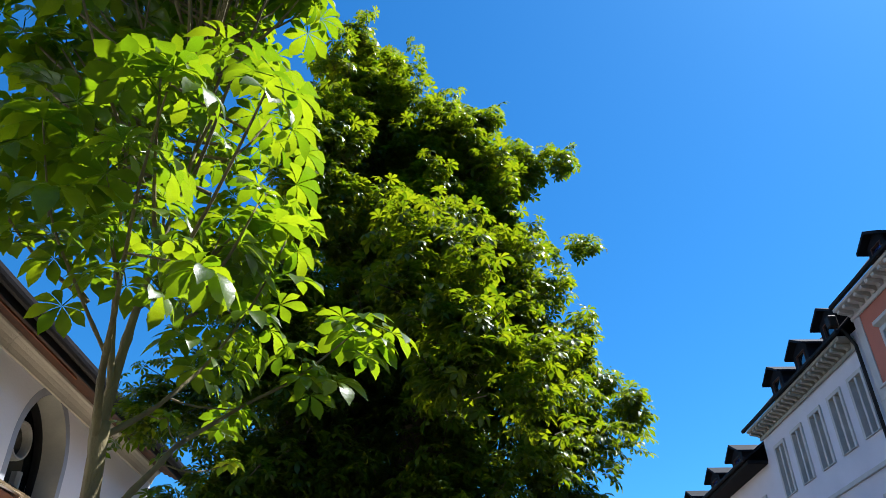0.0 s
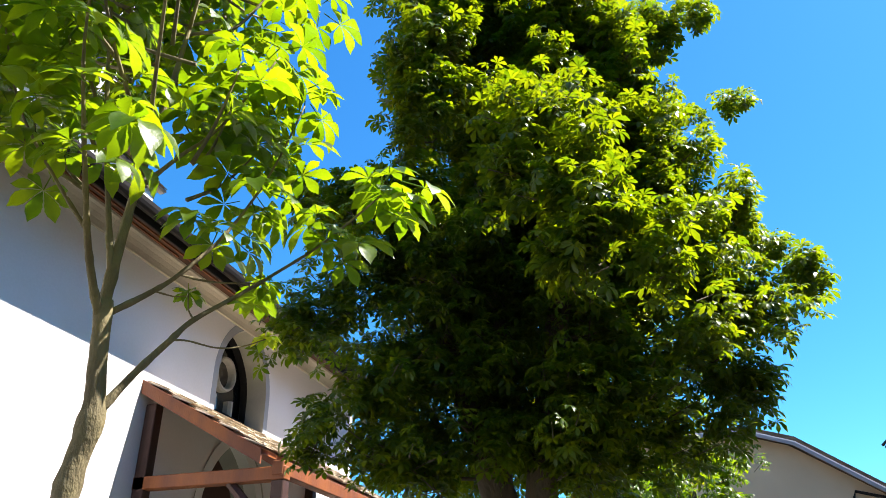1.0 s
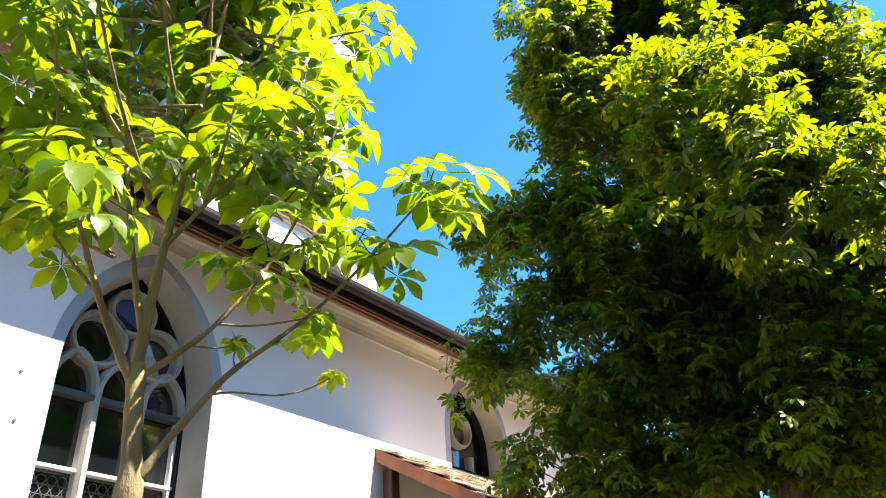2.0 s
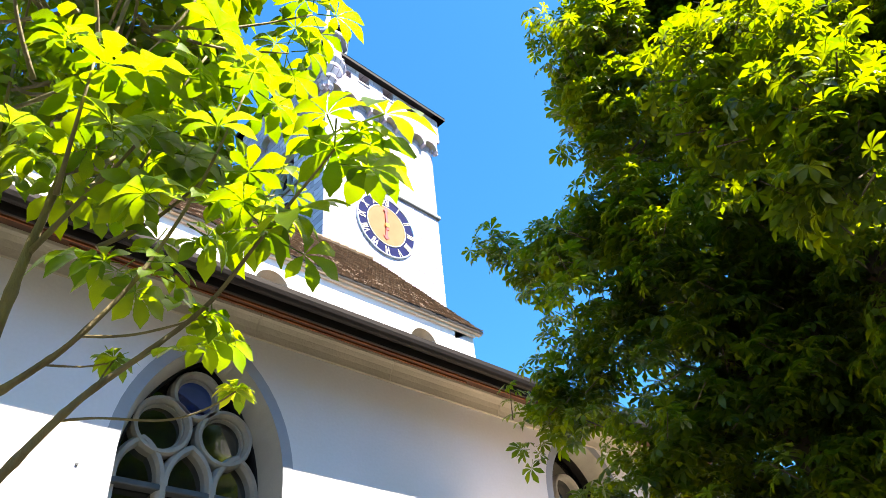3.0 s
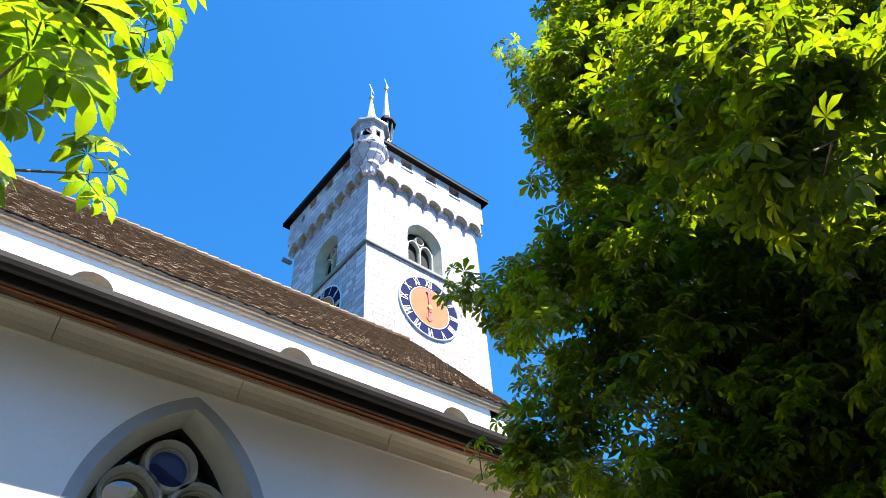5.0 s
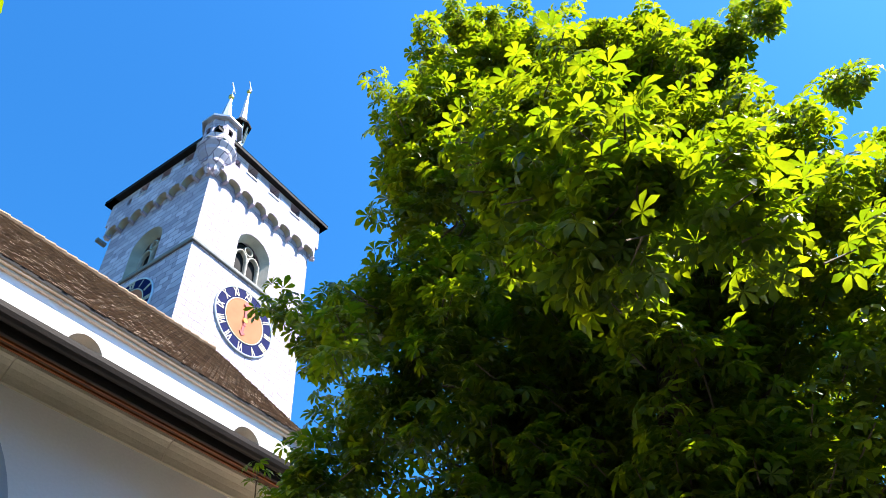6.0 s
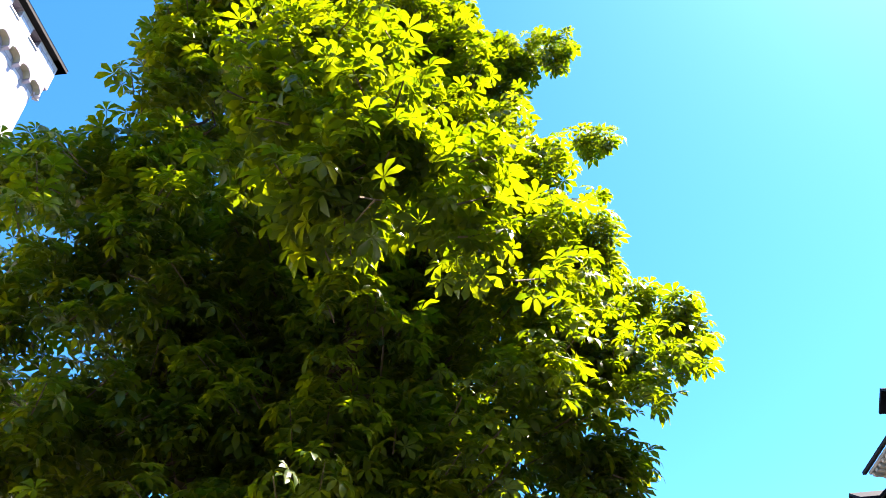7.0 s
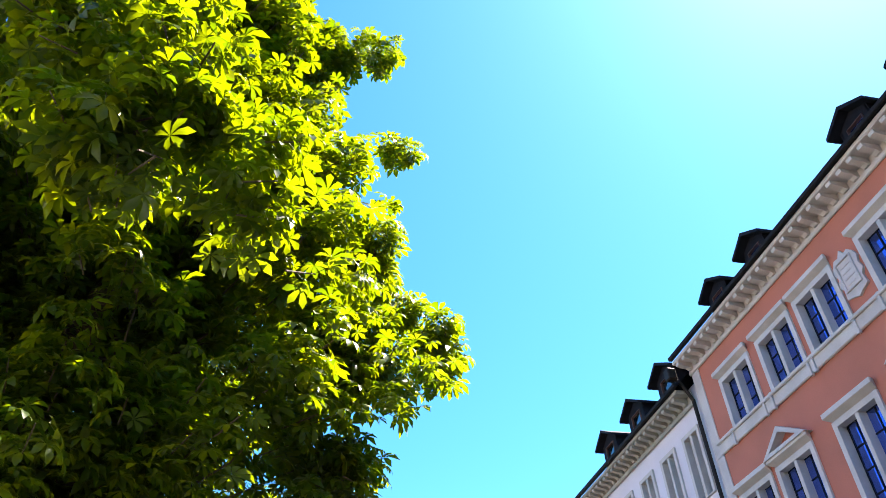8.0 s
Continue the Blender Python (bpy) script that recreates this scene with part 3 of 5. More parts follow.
part("door_surround", loft(arch(12.3, 1.17, 0, 3.3, 4.98), 0.02, arch(12.3, 0.8, 0, 3.3, 4.55), -0.42, True), STONE, door, "grey stone splayed arch", AISLE)

# ---------------------------------------------------------------- tower
TW = 8.45
TOWER_TURN = 2.5
tower = thing("church_tower", (-28.3, 22.0, 0), "limewashed stone church tower with blue and salmon clock faces", "tower")
ta = radians(TOWER_TURN)
TC = Vector((-24.0, 18.25, 0))                               # the corner nearest to the square
tdy, tdx = Vector((-math.sin(ta), math.cos(ta), 0)), Vector((-math.cos(ta), -math.sin(ta), 0))
TMID = TC + (tdy + tdx) * TW / 2


def side(turn):
    """Frame of one tower face: u from -TW/2 to TW/2, w = 0 on the face."""
    a = radians(TOWER_TURN + turn)
    return frame_at(TMID + Vector((math.cos(a), math.sin(a), 0)) * TW / 2, TOWER_TURN + turn)


SIDES = [(0, side(0)), (-90, side(-90)), (90, side(90)), (180, side(180))]
CLOCK_Z, STRING_Z, CORB_Z, EAVE_Z = 28.75, 31.55, 37.1, 40.2
H2 = TW / 2


def hand(length, width, turn, w):
    a = radians(turn)
    d, s = Vector((math.sin(a), math.cos(a))), Vector((math.cos(a), -math.sin(a)))
    pts = [d * -0.35 + s * width, d * length * 0.75 + s * width * 0.8, d * (length * 0.78) + s * width * 2.2, d * length, d * (length * 0.78) - s * width * 2.2, d * length * 0.75 - s * width * 0.8, d * -0.35 - s * width]
    return plate([(p.x, CLOCK_Z + p.y) for p in pts], (), w, w + 0.02)


def clock(turn, m):
    face = part("clock", plate(circle(0, CLOCK_Z, 2.06, 48), (), 0.0, 0.07), BLUE, tower, "blue clock face with salmon centre and cream numerals", m)
    sub("rim", bar(circle(0, CLOCK_Z, 2.05, 48), 0.10, 0.0, 0.11, True), SHEET, face, "", m)
    sub("dial_centre", plate(circle(0, CLOCK_Z, 1.32, 40), (), 0.07, 0.085), SALMON, face, "", m)
    sub("minute_ring", bar(circle(0, CLOCK_Z, 1.36, 40), 0.06, 0.07, 0.10, True), CREAM, face, "", m)
    strokes = {1: "I", 2: "II", 3: "III", 4: "IIII", 5: "V", 6: "VI", 7: "VII", 8: "VIII", 9: "IX", 10: "X", 11: "XI", 12: "XII"}
    for n, word in strokes.items():
        cu = bpy.data.curves.new("numeral", "FONT")
        cu.body, cu.size, cu.align_x, cu.align_y, cu.extrude, cu.offset = word, 0.66, "CENTER", "CENTER", 0.006, 0.012
        ob = new("numeral", cu)
        dg = bpy.context.evaluated_depsgraph_get()
        me = bpy.data.meshes.new_from_object(ob.evaluated_get(dg))
        bpy.data.objects.remove(ob)
        me.materials.clear()
        me.materials.append(CREAM)
        a = radians(-30 * n)
        o = new("numeral", me)
        place(o, face, m @ Matrix.Translation((-1.71 * math.sin(a), CLOCK_Z + 1.71 * math.cos(a), 0.082)) @ Matrix.Rotation(a, 4, "Z") @ Matrix.Diagonal((0.62, 1.12, 1, 1)))
    sub("hour_hand", hand(1.05, 0.10, 184, 0.10), REDPAINT, face, "", m)
    sub("minute_hand", hand(1.30, 0.09, -3, 0.125), REDPAINT, face, "", m)
    sub("hub", plate(circle(0, CLOCK_Z, 0.16, 16), (), 0.085, 0.16), GOLD, face, "", m)


for turn, m in SIDES:
    opening = arch(-0.1, 1.28, STRING_Z + 0.12, 33.9, 35.2)
    inset = 0.0 if turn in (0, 180) else 0.9
    part("wall", plate(rect(-H2 + inset, H2 - inset, 0, CORB_Z + 0.6), [opening], -0.9, 0), ASHLAR, tower, "limewashed ashlar wall", m)
    win = part("belfry_window", loft(arch(-0.1, 1.28, STRING_Z + 0.12, 33.9, 35.2), 0.003, arch(-0.1, 1.0, STRING_Z + 0.3, 33.85, 34.92), -0.55), STONE, tower, "round-headed belfry window with stone lights", m)
    sub("colonnette", bar([(-0.1, STRING_Z + 0.3), (-0.1, 33.75)], 0.16, -0.7, -0.45), TRACERY, win, "", m)
    for k in (-1, 1):
        sub("colonnette", bar([(-0.1 + k * 0.92, STRING_Z + 0.3), (-0.1 + k * 0.92, 33.75)], 0.14, -0.7, -0.45), TRACERY, win, "", m)
        sub("light_head", bar(arch(-0.1 + k * 0.47, 0.42, 33.45, 33.55, 34.1, 7), 0.13, -0.7, -0.45), TRACERY, win, "", m)
    sub("roundel", bar(circle(-0.1, 34.32, 0.3, 18), 0.12, -0.7, -0.45, True), TRACERY, win, "", m)
    sub("louvre_screen", plate(arch(-0.1, 1.0, STRING_Z + 0.3, 33.85, 34.92), (), -0.82, -0.74), ROOFDARK, win, "dark louvred inside", m)
    part("string_course", box(-H2 - 0.02 - (0.12 if turn in (0, 180) else 0), H2 + 0.02 + (0.12 if turn in (0, 180) else 0), STRING_Z - 0.14, STRING_Z + 0.12, 0, 0.15, 0.04), STRING, tower, "", m)
    clock(turn, m)
    # corbel table: small round arches on consoles, carrying the parapet
    po = 0.42
    n, pitch = 8, (TW + 0.3) / 8
    for i in range(n):
        c = -H2 - 0.15 + (i + 0.5) * pitch
        sc = arch(c, pitch * 0.43, CORB_Z - 0.02, CORB_Z + 0.12, CORB_Z + 0.52, 7)
        outline = [(c - pitch / 2, CORB_Z - 0.02), (sc[0][0], CORB_Z - 0.02)] + sc[1:-1] + [(sc[-1][0], CORB_Z - 0.02), (c + pitch / 2, CORB_Z - 0.02), (c + pitch / 2, CORB_Z + 0.95), (c - pitch / 2, CORB_Z + 0.95)]
        part("corbel_arch", plate(outline, (), 0.0, po), ASHLAR, tower, "", m)
        part("arch_soffit", bar(sc[1:-1], 0.05, 0.01, po - 0.03), CORBEL, tower, "", m)
    for i in range(n + 1):
        c = -H2 - 0.15 + i * pitch
        part("corbel", loft(rect(c - 0.11, c + 0.11, CORB_Z - 0.02, CORB_Z + 0.05), po - 0.03, rect(c - 0.06, c + 0.06, CORB_Z - 0.16, CORB_Z - 0.10), 0.02), ASHLAR, tower, "", m)
    ext = po if turn in (0, 180) else 0.0
    gaps = []
    for c in (-1.65, 0.3, 2.25):
        gaps.append(rect(c - 0.42, c + 0.42, 39.2, 40.05))
    slit = arch(-2.85, 0.2, 38.95, 39.35, 39.55, 5)
    part("parapet", plate(rect(-H2 - ext, H2 + ext, CORB_Z + 0.95, EAVE_Z - 0.1), gaps + [slit], po - 0.45, po), ASHLAR, tower, "white battlement wall with openings under the roof", m)
    for g in gaps:
        part("opening_sill", box(g[0][0] - 0.06, g[1][0] + 0.06, 39.11, 39.2, po - 0.3, po + 0.07, 0.01), SHEET, tower, "", m)
    part("eave", box(-H2 - po - 0.38, H2 + po + 0.38, EAVE_Z - 0.1, EAVE_Z + 0.16, po - 0.6, po + 0.38), ROOFDARK, tower, "dark projecting roof edge", m)

RB = frame_at(TMID, TOWER_TURN)
bm = bmesh.new()
e = H2 + 0.82
base = [bm.verts.new((s * e, EAVE_Z + 0.165, t * e)) for s, t in ((-1, -1), (1, -1), (1, 1), (-1, 1))]
apex = bm.verts.new((0, 47.6, 0))
bm.faces.new(base)
for k in range(4):
    bm.faces.new((base[k], base[(k + 1) % 4], apex))
part("roof", bm, SLATE, tower, "dark pyramid roof", RB)
up = Matrix.Translation(TMID) @ Matrix.Rotation(ta, 4, "Z")
part("lantern_base", lathe([(0.50, 46.6), (0.42, 48.3), (0.48, 48.5)], 8), SHEET, tower, "", up)
for i in range(8):
    a = 2 * math.pi * (i + 0.5) / 8
    part("lantern_post", tube([(0.42 * math.cos(a), 0.42 * math.sin(a), 48.4), (0.58 * math.cos(a), 0.58 * math.sin(a), 50.5)], [0.08, 0.08], 6), COPPER, tower, "", up)
part("lantern_roof", lathe([(0.80, 50.45), (0.82, 50.6), (0.5, 51.1), (0.33, 51.5)], 8), ROOFDARK, tower, "", up)
part("spire", lathe([(0.34, 51.5), (0.24, 52.7), (0.07, 55.4)], 8), SHEET, tower, "slender pale metal spire", up)
part("spire_ball", lathe([(0.03, 55.3), (0.15, 55.4), (0.2, 55.55), (0.15, 55.7), (0.03, 55.8)], 10), GOLD, tower, "gilded ball", up, True)
part("vane", plate([(-0.05, 55.5), (0.03, 55.5), (0.03, 56.2), (0.3, 56.25), (0.5, 56.5), (0.1, 56.55), (-0.25, 56.75), (-0.4, 56.6), (-0.05, 56.3)], (), -0.015, 0.015), SHEET, tower, "", frame_at(TMID, 30))
# corner turret
tcn = TC + (tdy + tdx) * 0.05 + Vector((0, 0, 0.8))
tm = Matrix.Translation(tcn) @ Matrix.Rotation(ta, 4, "Z")
part("turret_corbel", lathe([(0.25, 36.3), (0.42, 36.55), (0.44, 36.75), (0.66, 37.0), (0.68, 37.25), (0.95, 37.75), (0.98, 38.0), (1.16, 38.3), (1.18, 38.42)], 24), ASHLAR, tower, "ringed stone corbel of the turret", tm)
part("turret_ledge", lathe([(1.2, 38.4), (1.24, 38.46), (1.22, 38.55), (1.05, 38.6)], 8, phase=math.pi / 8), STRING, tower, "", tm)
oct_r = 1.0
for i in range(8):
    a = 2 * math.pi * i / 8
    fm = frame_at(tcn + Vector((math.cos(a + ta), math.sin(a + ta), 0)) * oct_r * math.cos(math.pi / 8), TOWER_TURN + math.degrees(a))
    hw = oct_r * math.sin(math.pi / 8) + 0.005
    part("turret_panel", plate(rect(-hw, hw, 38.55, 40.75), [rect(-0.16, 0.16, 39.35, 39.95)], -0.12, 0), ASHLAR, tower, "", fm)
part("turret_floor", lathe([(0.7, 39.2), (0.7, 39.25)], 8), ROOFDARK, tower, "", tm)
part("turret_core", lathe([(0.6, 38.6), (0.6, 40.7)], 8), ROOFDARK, tower, "", tm)
part("turret_roof", lathe([(1.28, 40.66), (1.30, 40.8), (0.75, 41.1), (0.55, 41.35), (0.40, 42.0), (0.08, 44.4)], 8, phase=math.pi / 8), SHEET, tower, "pale metal pointed turret roof", tm)
part("turret_ball", lathe([(0.03, 44.3), (0.16, 44.45), (0.2, 44.6), (0.16, 44.75), (0.03, 44.9)], 10), GOLD, tower, "gilded ball", tm, True)
part("vane", plate([(-0.04, 44.85), (0.03, 44.85), (0.03, 45.5), (0.4, 45.6), (0.1, 45.85), (-0.3, 46.0), (-0.4, 45.8), (-0.04, 45.6)], (), -0.015, 0.015), SHEET, tower, "", frame_at(tcn, 30))
part("water_spout", box(-H2 - 0.95, -H2 - 0.3, 35.95, 36.2, -TW + 0.1, -TW + 0.35, 0.02), STRING, tower, "", SIDES[0][1])

# ---------------------------------------------------------------- houses across the street
HX = 12.5                                                     # their common front
FRONT = frame_at((HX, 0, 0), 180)                             # u = -y, v = z, w towards the street


def house_window(parent, yc, z0, z1, half, lights=2, glass=SKYGLASS, frame_w=0.13, hood=0.0, proud=0.05, bars=(2, 3), pediment=False, cross=False, framemat=TRIM):
    """Stone surround, mullion, casements with glazing bars."""
    u = -yc
    outer, inner = rect(u - half - frame_w, u + half + frame_w, z0 - 0.02, z1 + frame_w), rect(u - half, u + half, z0, z1)
    win = part("window", plate(outer, [inner], -0.25, proud), framemat, parent, "", FRONT)
    lw = 2 * half / lights
    for i in range(lights):
        a, b = u - half + i * lw + 0.03, u - half + (i + 1) * lw - 0.03
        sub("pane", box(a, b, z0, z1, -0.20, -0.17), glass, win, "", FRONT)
        bm = bmesh.new()
        for k in range(bars[0] + 1):
            x = a + (b - a) * k / bars[0]
            box(x - 0.012, x + 0.012, z0, z1, -0.175, -0.15, bm=bm)
        for k in range(bars[1] + 1):
            v = z0 + (z1 - z0) * k / bars[1]
            box(a, b, v - 0.012, v + 0.012, -0.172, -0.152, bm=bm)
        sub("casement", bm, SLATE if glass is SKYGLASS else FRAME, win, "", FRONT)
        if i:
            sub("mullion", box(u - half + i * lw - 0.055, u - half + i * lw + 0.055, z0, z1, -0.2, proud - 0.01, 0.01), framemat, win, "", FRONT)
    if hood:
        sub("hood", loft(rect(u - half - 0.2, u + half + 0.2, z1 + frame_w + 0.10, z1 + frame_w + 0.22), hood, rect(u - half - 0.12, u + half + 0.12, z1 + frame_w + 0.02, z1 + frame_w + 0.24), 0.0), TRIM, win, "moulded stone hood", FRONT)
        sub("hood_front", box(u - half - 0.2, u + half + 0.2, z1 + frame_w + 0.10, z1 + frame_w + 0.22, hood - 0.05, hood + 0.02, 0.012), TRIM, win, "", FRONT)
    if pediment:
        t = [(u - half - 0.25, z1 + 0.30), (u + half + 0.25, z1 + 0.30), (u, z1 + 0.82)]
        ti = [(u - half + 0.05, z1 + 0.38), (u + half - 0.05, z1 + 0.38), (u, z1 + 0.68)]
        sub("pediment", plate(t, [ti], 0.0, 0.22), TRIM, win, "small stone gable over the window", FRONT)
    return win


def cornice(parent, y0, y1, z, depth, pitch, mat):
    """A projecting cornice on a row of consoles."""
    u0, u1 = -y1, -y0
    part("cornice", box(u0, u1, z + 0.21, z + 0.32, 0, depth, 0.02), mat, parent, "moulded eaves cornice", FRONT)
    part("cornice_base", box(u0, u1, z - 0.10, z + 0.03, 0, 0.07, 0.02), mat, parent, "", FRONT)
    part("cornice_bed", box(u0, u1, z + 0.03, z + 0.21, 0, 0.04), mat, parent, "", FRONT)
    n = int((u1 - u0) / pitch)
    bm2 = bmesh.new()
    side_ = [(0.04, 0.0), (0.12, -0.02), (0.18, 0.03), (depth * 0.7, 0.06), (depth - 0.06, 0.09), (depth - 0.05, 0.18), (0.04, 0.18)]
    va, vb = [bm2.verts.new((-0.075, v, w)) for w, v in side_], [bm2.verts.new((0.075, v, w)) for w, v in side_]
    bm2.faces.new(va)
    bm2.faces.new(vb)
    for k in range(len(side_)):
        j = (k + 1) % len(side_)
        bm2.faces.new((va[k], va[j], vb[j], vb[k]))
    first = part("console", bm2, mat, parent, "", FRONT @ Matrix.Translation((u0 + pitch / 2, z + 0.03, 0)))
    for i in range(1, n):
        o = new("console", first.data)
        place(o, parent, FRONT @ Matrix.Translation((u0 + pitch * (i + 0.5), z + 0.03, 0)))


def house_roof(parent, y0, y1, z, depth, rise, run):
    m = frame_at((HX, 0, 0), 180)
    bm = bmesh.new()
    q = [(-y1, z, depth + 0.06), (-y0, z, depth + 0.06), (-y0, z + rise, -run), (-y1, z + rise, -run)]
    lo, hi = [bm.verts.new(p) for p in q], [bm.verts.new((u, v + 0.09, w)) for u, v, w in q]
    bm.faces.new(lo)
    bm.faces.new(hi)
    for k in range(4):
        bm.faces.new((lo[k], lo[(k + 1) % 4], hi[(k + 1) % 4], hi[k]))
    part("roof", bm, SLATE, parent, "dark slate roof", m)
    bm = bmesh.new()
    q = [(-y1, z + rise, -run), (-y0, z + rise, -run), (-y0, z - 1.0, -2 * run), (-y1, z - 1.0, -2 * run)]
    bm.faces.new([bm.verts.new(p) for p in q])
    part("roof_back", bm, SLATE, parent, "", m)
    part("roof_gutter", box(-y1, -y0, z - 0.02, z + 0.10, depth + 0.02, depth + 0.14, 0.02), ROOFDARK, parent, "", m)


def dormer(parent, yc, z, half, h, back, w_front, glass=SKYGLASS):
    """A small roofed dormer with overhanging eaves, standing on the roof's slope."""
    u = -yc
    d = part("dormer", plate([(u - half, z), (u + half, z), (u + half, z + h), (u - half, z + h)], [rect(u - half * 0.6, u + half * 0.6, z + 0.18, z + h - 0.12)], w_front - 0.08, w_front), SLATE, parent, "dark roof dormer with small gable", FRONT)
    for k in (-1, 1):
        sub("cheek", box(u + k * half - 0.03, u + k * half + 0.03, z, z + h, w_front - back, w_front), SLATE, d, "", FRONT)
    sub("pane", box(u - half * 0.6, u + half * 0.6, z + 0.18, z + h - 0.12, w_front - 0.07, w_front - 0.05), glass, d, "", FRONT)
    sub("frame", bar(rect(u - half * 0.58, u + half * 0.58, z + 0.2, z + h - 0.14), 0.06, w_front - 0.05, w_front + 0.03, True), DARKWOOD, d, "", FRONT)
    o = 0.2
    bm = bmesh.new()
    q = [(u - half - o, z + h - 0.12), (u, z + h + half * 0.55), (u + half + o, z + h - 0.12), (u + half + o, z + h - 0.04), (u, z + h + half * 0.55 + 0.1), (u - half - o, z + h - 0.04)]
    va, vb = [bm.verts.new((a, b, w_front + 0.24)) for a, b in q], [bm.verts.new((a, b, w_front - back)) for a, b in q]
    for k in range(6):
        bm.faces.new((va[k], va[(k + 1) % 6], vb[(k + 1) % 6], vb[k]))
    bm.faces.new((va[0], va[1], va[4], va[5]))
    bm.faces.new((va[1], va[2], va[3], va[4]))
    sub("dormer_roof", bm, SLATE, d, "", FRONT)
    bm = plate([(u - half, z + h), (u + half, z + h), (u, z + h + half * 0.5)], (), w_front - 0.06, w_front)
    sub("gable", bm, SLATE, d, "", FRONT)
    return d


pink = thing("town_house", (16.5, 13, 0), "terracotta-pink town house with sandstone window frames and cornice", "house")
PY_END = 19.95
UP = [18.12, 16.3, 14.65, 12.35, 10.6, 8.7, 6.8, 4.9]
LOW = [18.75, 17.12, 14.92, 12.75, 10.6, 8.5, 6.4]
holes = [rect(-c - 0.66, -c + 0.66, 10.02, 11.32) for c in UP] + [rect(-c - 0.66, -c + 0.66, 6.4, 8.45) for c in LOW] + [rect(-c - 0.66, -c + 0.66, 2.6, 4.6) for c in LOW]
part("wall", plate(rect(-PY_END, 4.0, 0, 12.75), holes, -0.4, 0), PINK, pink, "terracotta-pink rendered front", FRONT)
part("side_wall", box(HX + 0.4, 20, PY_END - 0.4, PY_END, 0, 12.6), PINK, pink)
part("back_wall", box(19.6, 20, -4.0, PY_END - 0.4, 0, 12.6), PINK, pink)
part("side_wall", box(HX + 0.4, 19.6, -4.0, -3.6, 0, 12.6), PINK, pink)
for c in UP:
    house_window(pink, c, 10.03, 11.27, 0.6, hood=0.14)
    part("sill_block", box(-c - 0.78, -c - 0.70, 9.60, 10.02, 0.05, 0.13, 0.01), TRIM, pink, "", FRONT)
    part("sill_block", box(-c + 0.70, -c + 0.78, 9.60, 10.02, 0.05, 0.13, 0.01), TRIM, pink, "", FRONT)
for i, c in enumerate(LOW):
    house_window(pink, c, 6.45, 8.38, 0.6, hood=0.16, pediment=(i % 2 == 1), bars=(2, 4))
    house_window(pink, c, 2.65, 4.55, 0.6, hood=0.16, bars=(2, 4))
part("sill_band", box(-PY_END + 0.3, 4.0, 9.66, 9.99, 0, 0.08, 0.02), TRIM, pink, "sandstone sill band", FRONT)
part("sill_moulding", box(-PY_END + 0.3, 4.0, 9.92, 10.01, 0.08, 0.14, 0.02), TRIM, pink, "", FRONT)
# plain corner pilaster in long lengths
for z0, z1 in ((0.0, 5.2), (5.205, 9.66), (9.665, 12.2)):
    part("pilaster", box(-PY_END, -PY_END + 0.36, z0, z1, 0, 0.035, 0.008), TRIM, pink, "smooth pale corner pilaster", FRONT)
cornice(pink, -4.0, PY_END + 0.05, 12.30, 0.52, 0.36, TRIM)
house_roof(pink, -4.0, PY_END, 12.62, 0.50, 6.0, 5.4)
for c in (17.75, 15.85, 11.7, 9.75):
    dormer(pink, c, 12.83, 0.42, 0.78, 1.4, 0.0)
# carved tablet between the upper windows
TAB = FRONT @ Matrix.Translation((0.30, 0.10, 0))
tablet = part("carved_tablet", plate([(-14.15, 10.28), (-13.95, 10.22), (-13.82, 10.16), (-13.7, 10.22), (-13.5, 10.28), (-13.53, 10.5), (-13.44, 10.62), (-13.5, 10.8), (-13.44, 10.95), (-13.52, 11.12), (-13.62, 11.22), (-13.74, 11.2), (-13.82, 11.34), (-13.92, 11.2), (-14.05, 11.22), (-14.14, 11.1), (-14.2, 10.95), (-14.13, 10.8), (-14.2, 10.62), (-14.12, 10.5)], (), 0.0, 0.06), TABLET, pink, "pale carved stone tablet", TAB)
sub("tablet_frame", bar(rect(-14.05, -13.6, 10.4, 11.08), 0.05, 0.06, 0.10, True), TABLET, tablet, "", TAB)
for k in range(4):
    sub("inscription_bar", box(-13.98, -13.98 + 0.30 - 0.05 * (k % 2), 10.92 - k * 0.14, 10.96 - k * 0.14, 0.06, 0.072), TRIM, tablet, "", TAB)

white = thing("town_house", (16.5, 24.4, 0), "pale white town house with dark dormers and grey eaves", "house")
WW = [20.85, 22.3, 23.8, 25.35, 26.9]
holes = [rect(-c - 0.45, -c + 0.45, 9.05, 10.85) for c in WW] + [rect(-c - 0.45, -c + 0.45, 5.6, 7.4) for c in WW] + [rect(-c - 0.45, -c + 0.45, 2.2, 4.0) for c in WW]
part("wall", plate(rect(-28.2, -19.96, 0, 12.0), holes, -0.4, -0.02), HOUSEWHITE, white, "pale rendered front", FRONT)
part("side_wall", box(HX + 0.42, 20, 27.8, 28.2, 0, 11.9), HOUSEWHITE, white)
part("back_wall", box(19.6, 20, 19.97, 27.8, 0, 11.9), HOUSEWHITE, white)
for c in WW:
    for z0 in (9.05, 5.6, 2.2):
        house_window(white, c, z0 + 0.03, z0 + 1.77, 0.36, glass=GLASS, frame_w=0.12, bars=(1, 3), proud=0.04)
part("string_band", box(-28.2, -20.3, 8.12, 8.26, -0.02, 0.06, 0.015), TRIM, white, "", FRONT)
cornice(white, 20.2, 28.3, 11.55, 0.52, 0.33, STONE)
house_roof(white, 20.0, 28.5, 11.87, 0.50, 5.5, 5.2)
for c in (21.1, 23.3, 25.5):
    dormer(white, c, 12.02, 0.52, 0.90, 1.5, 0.15, GLASS)
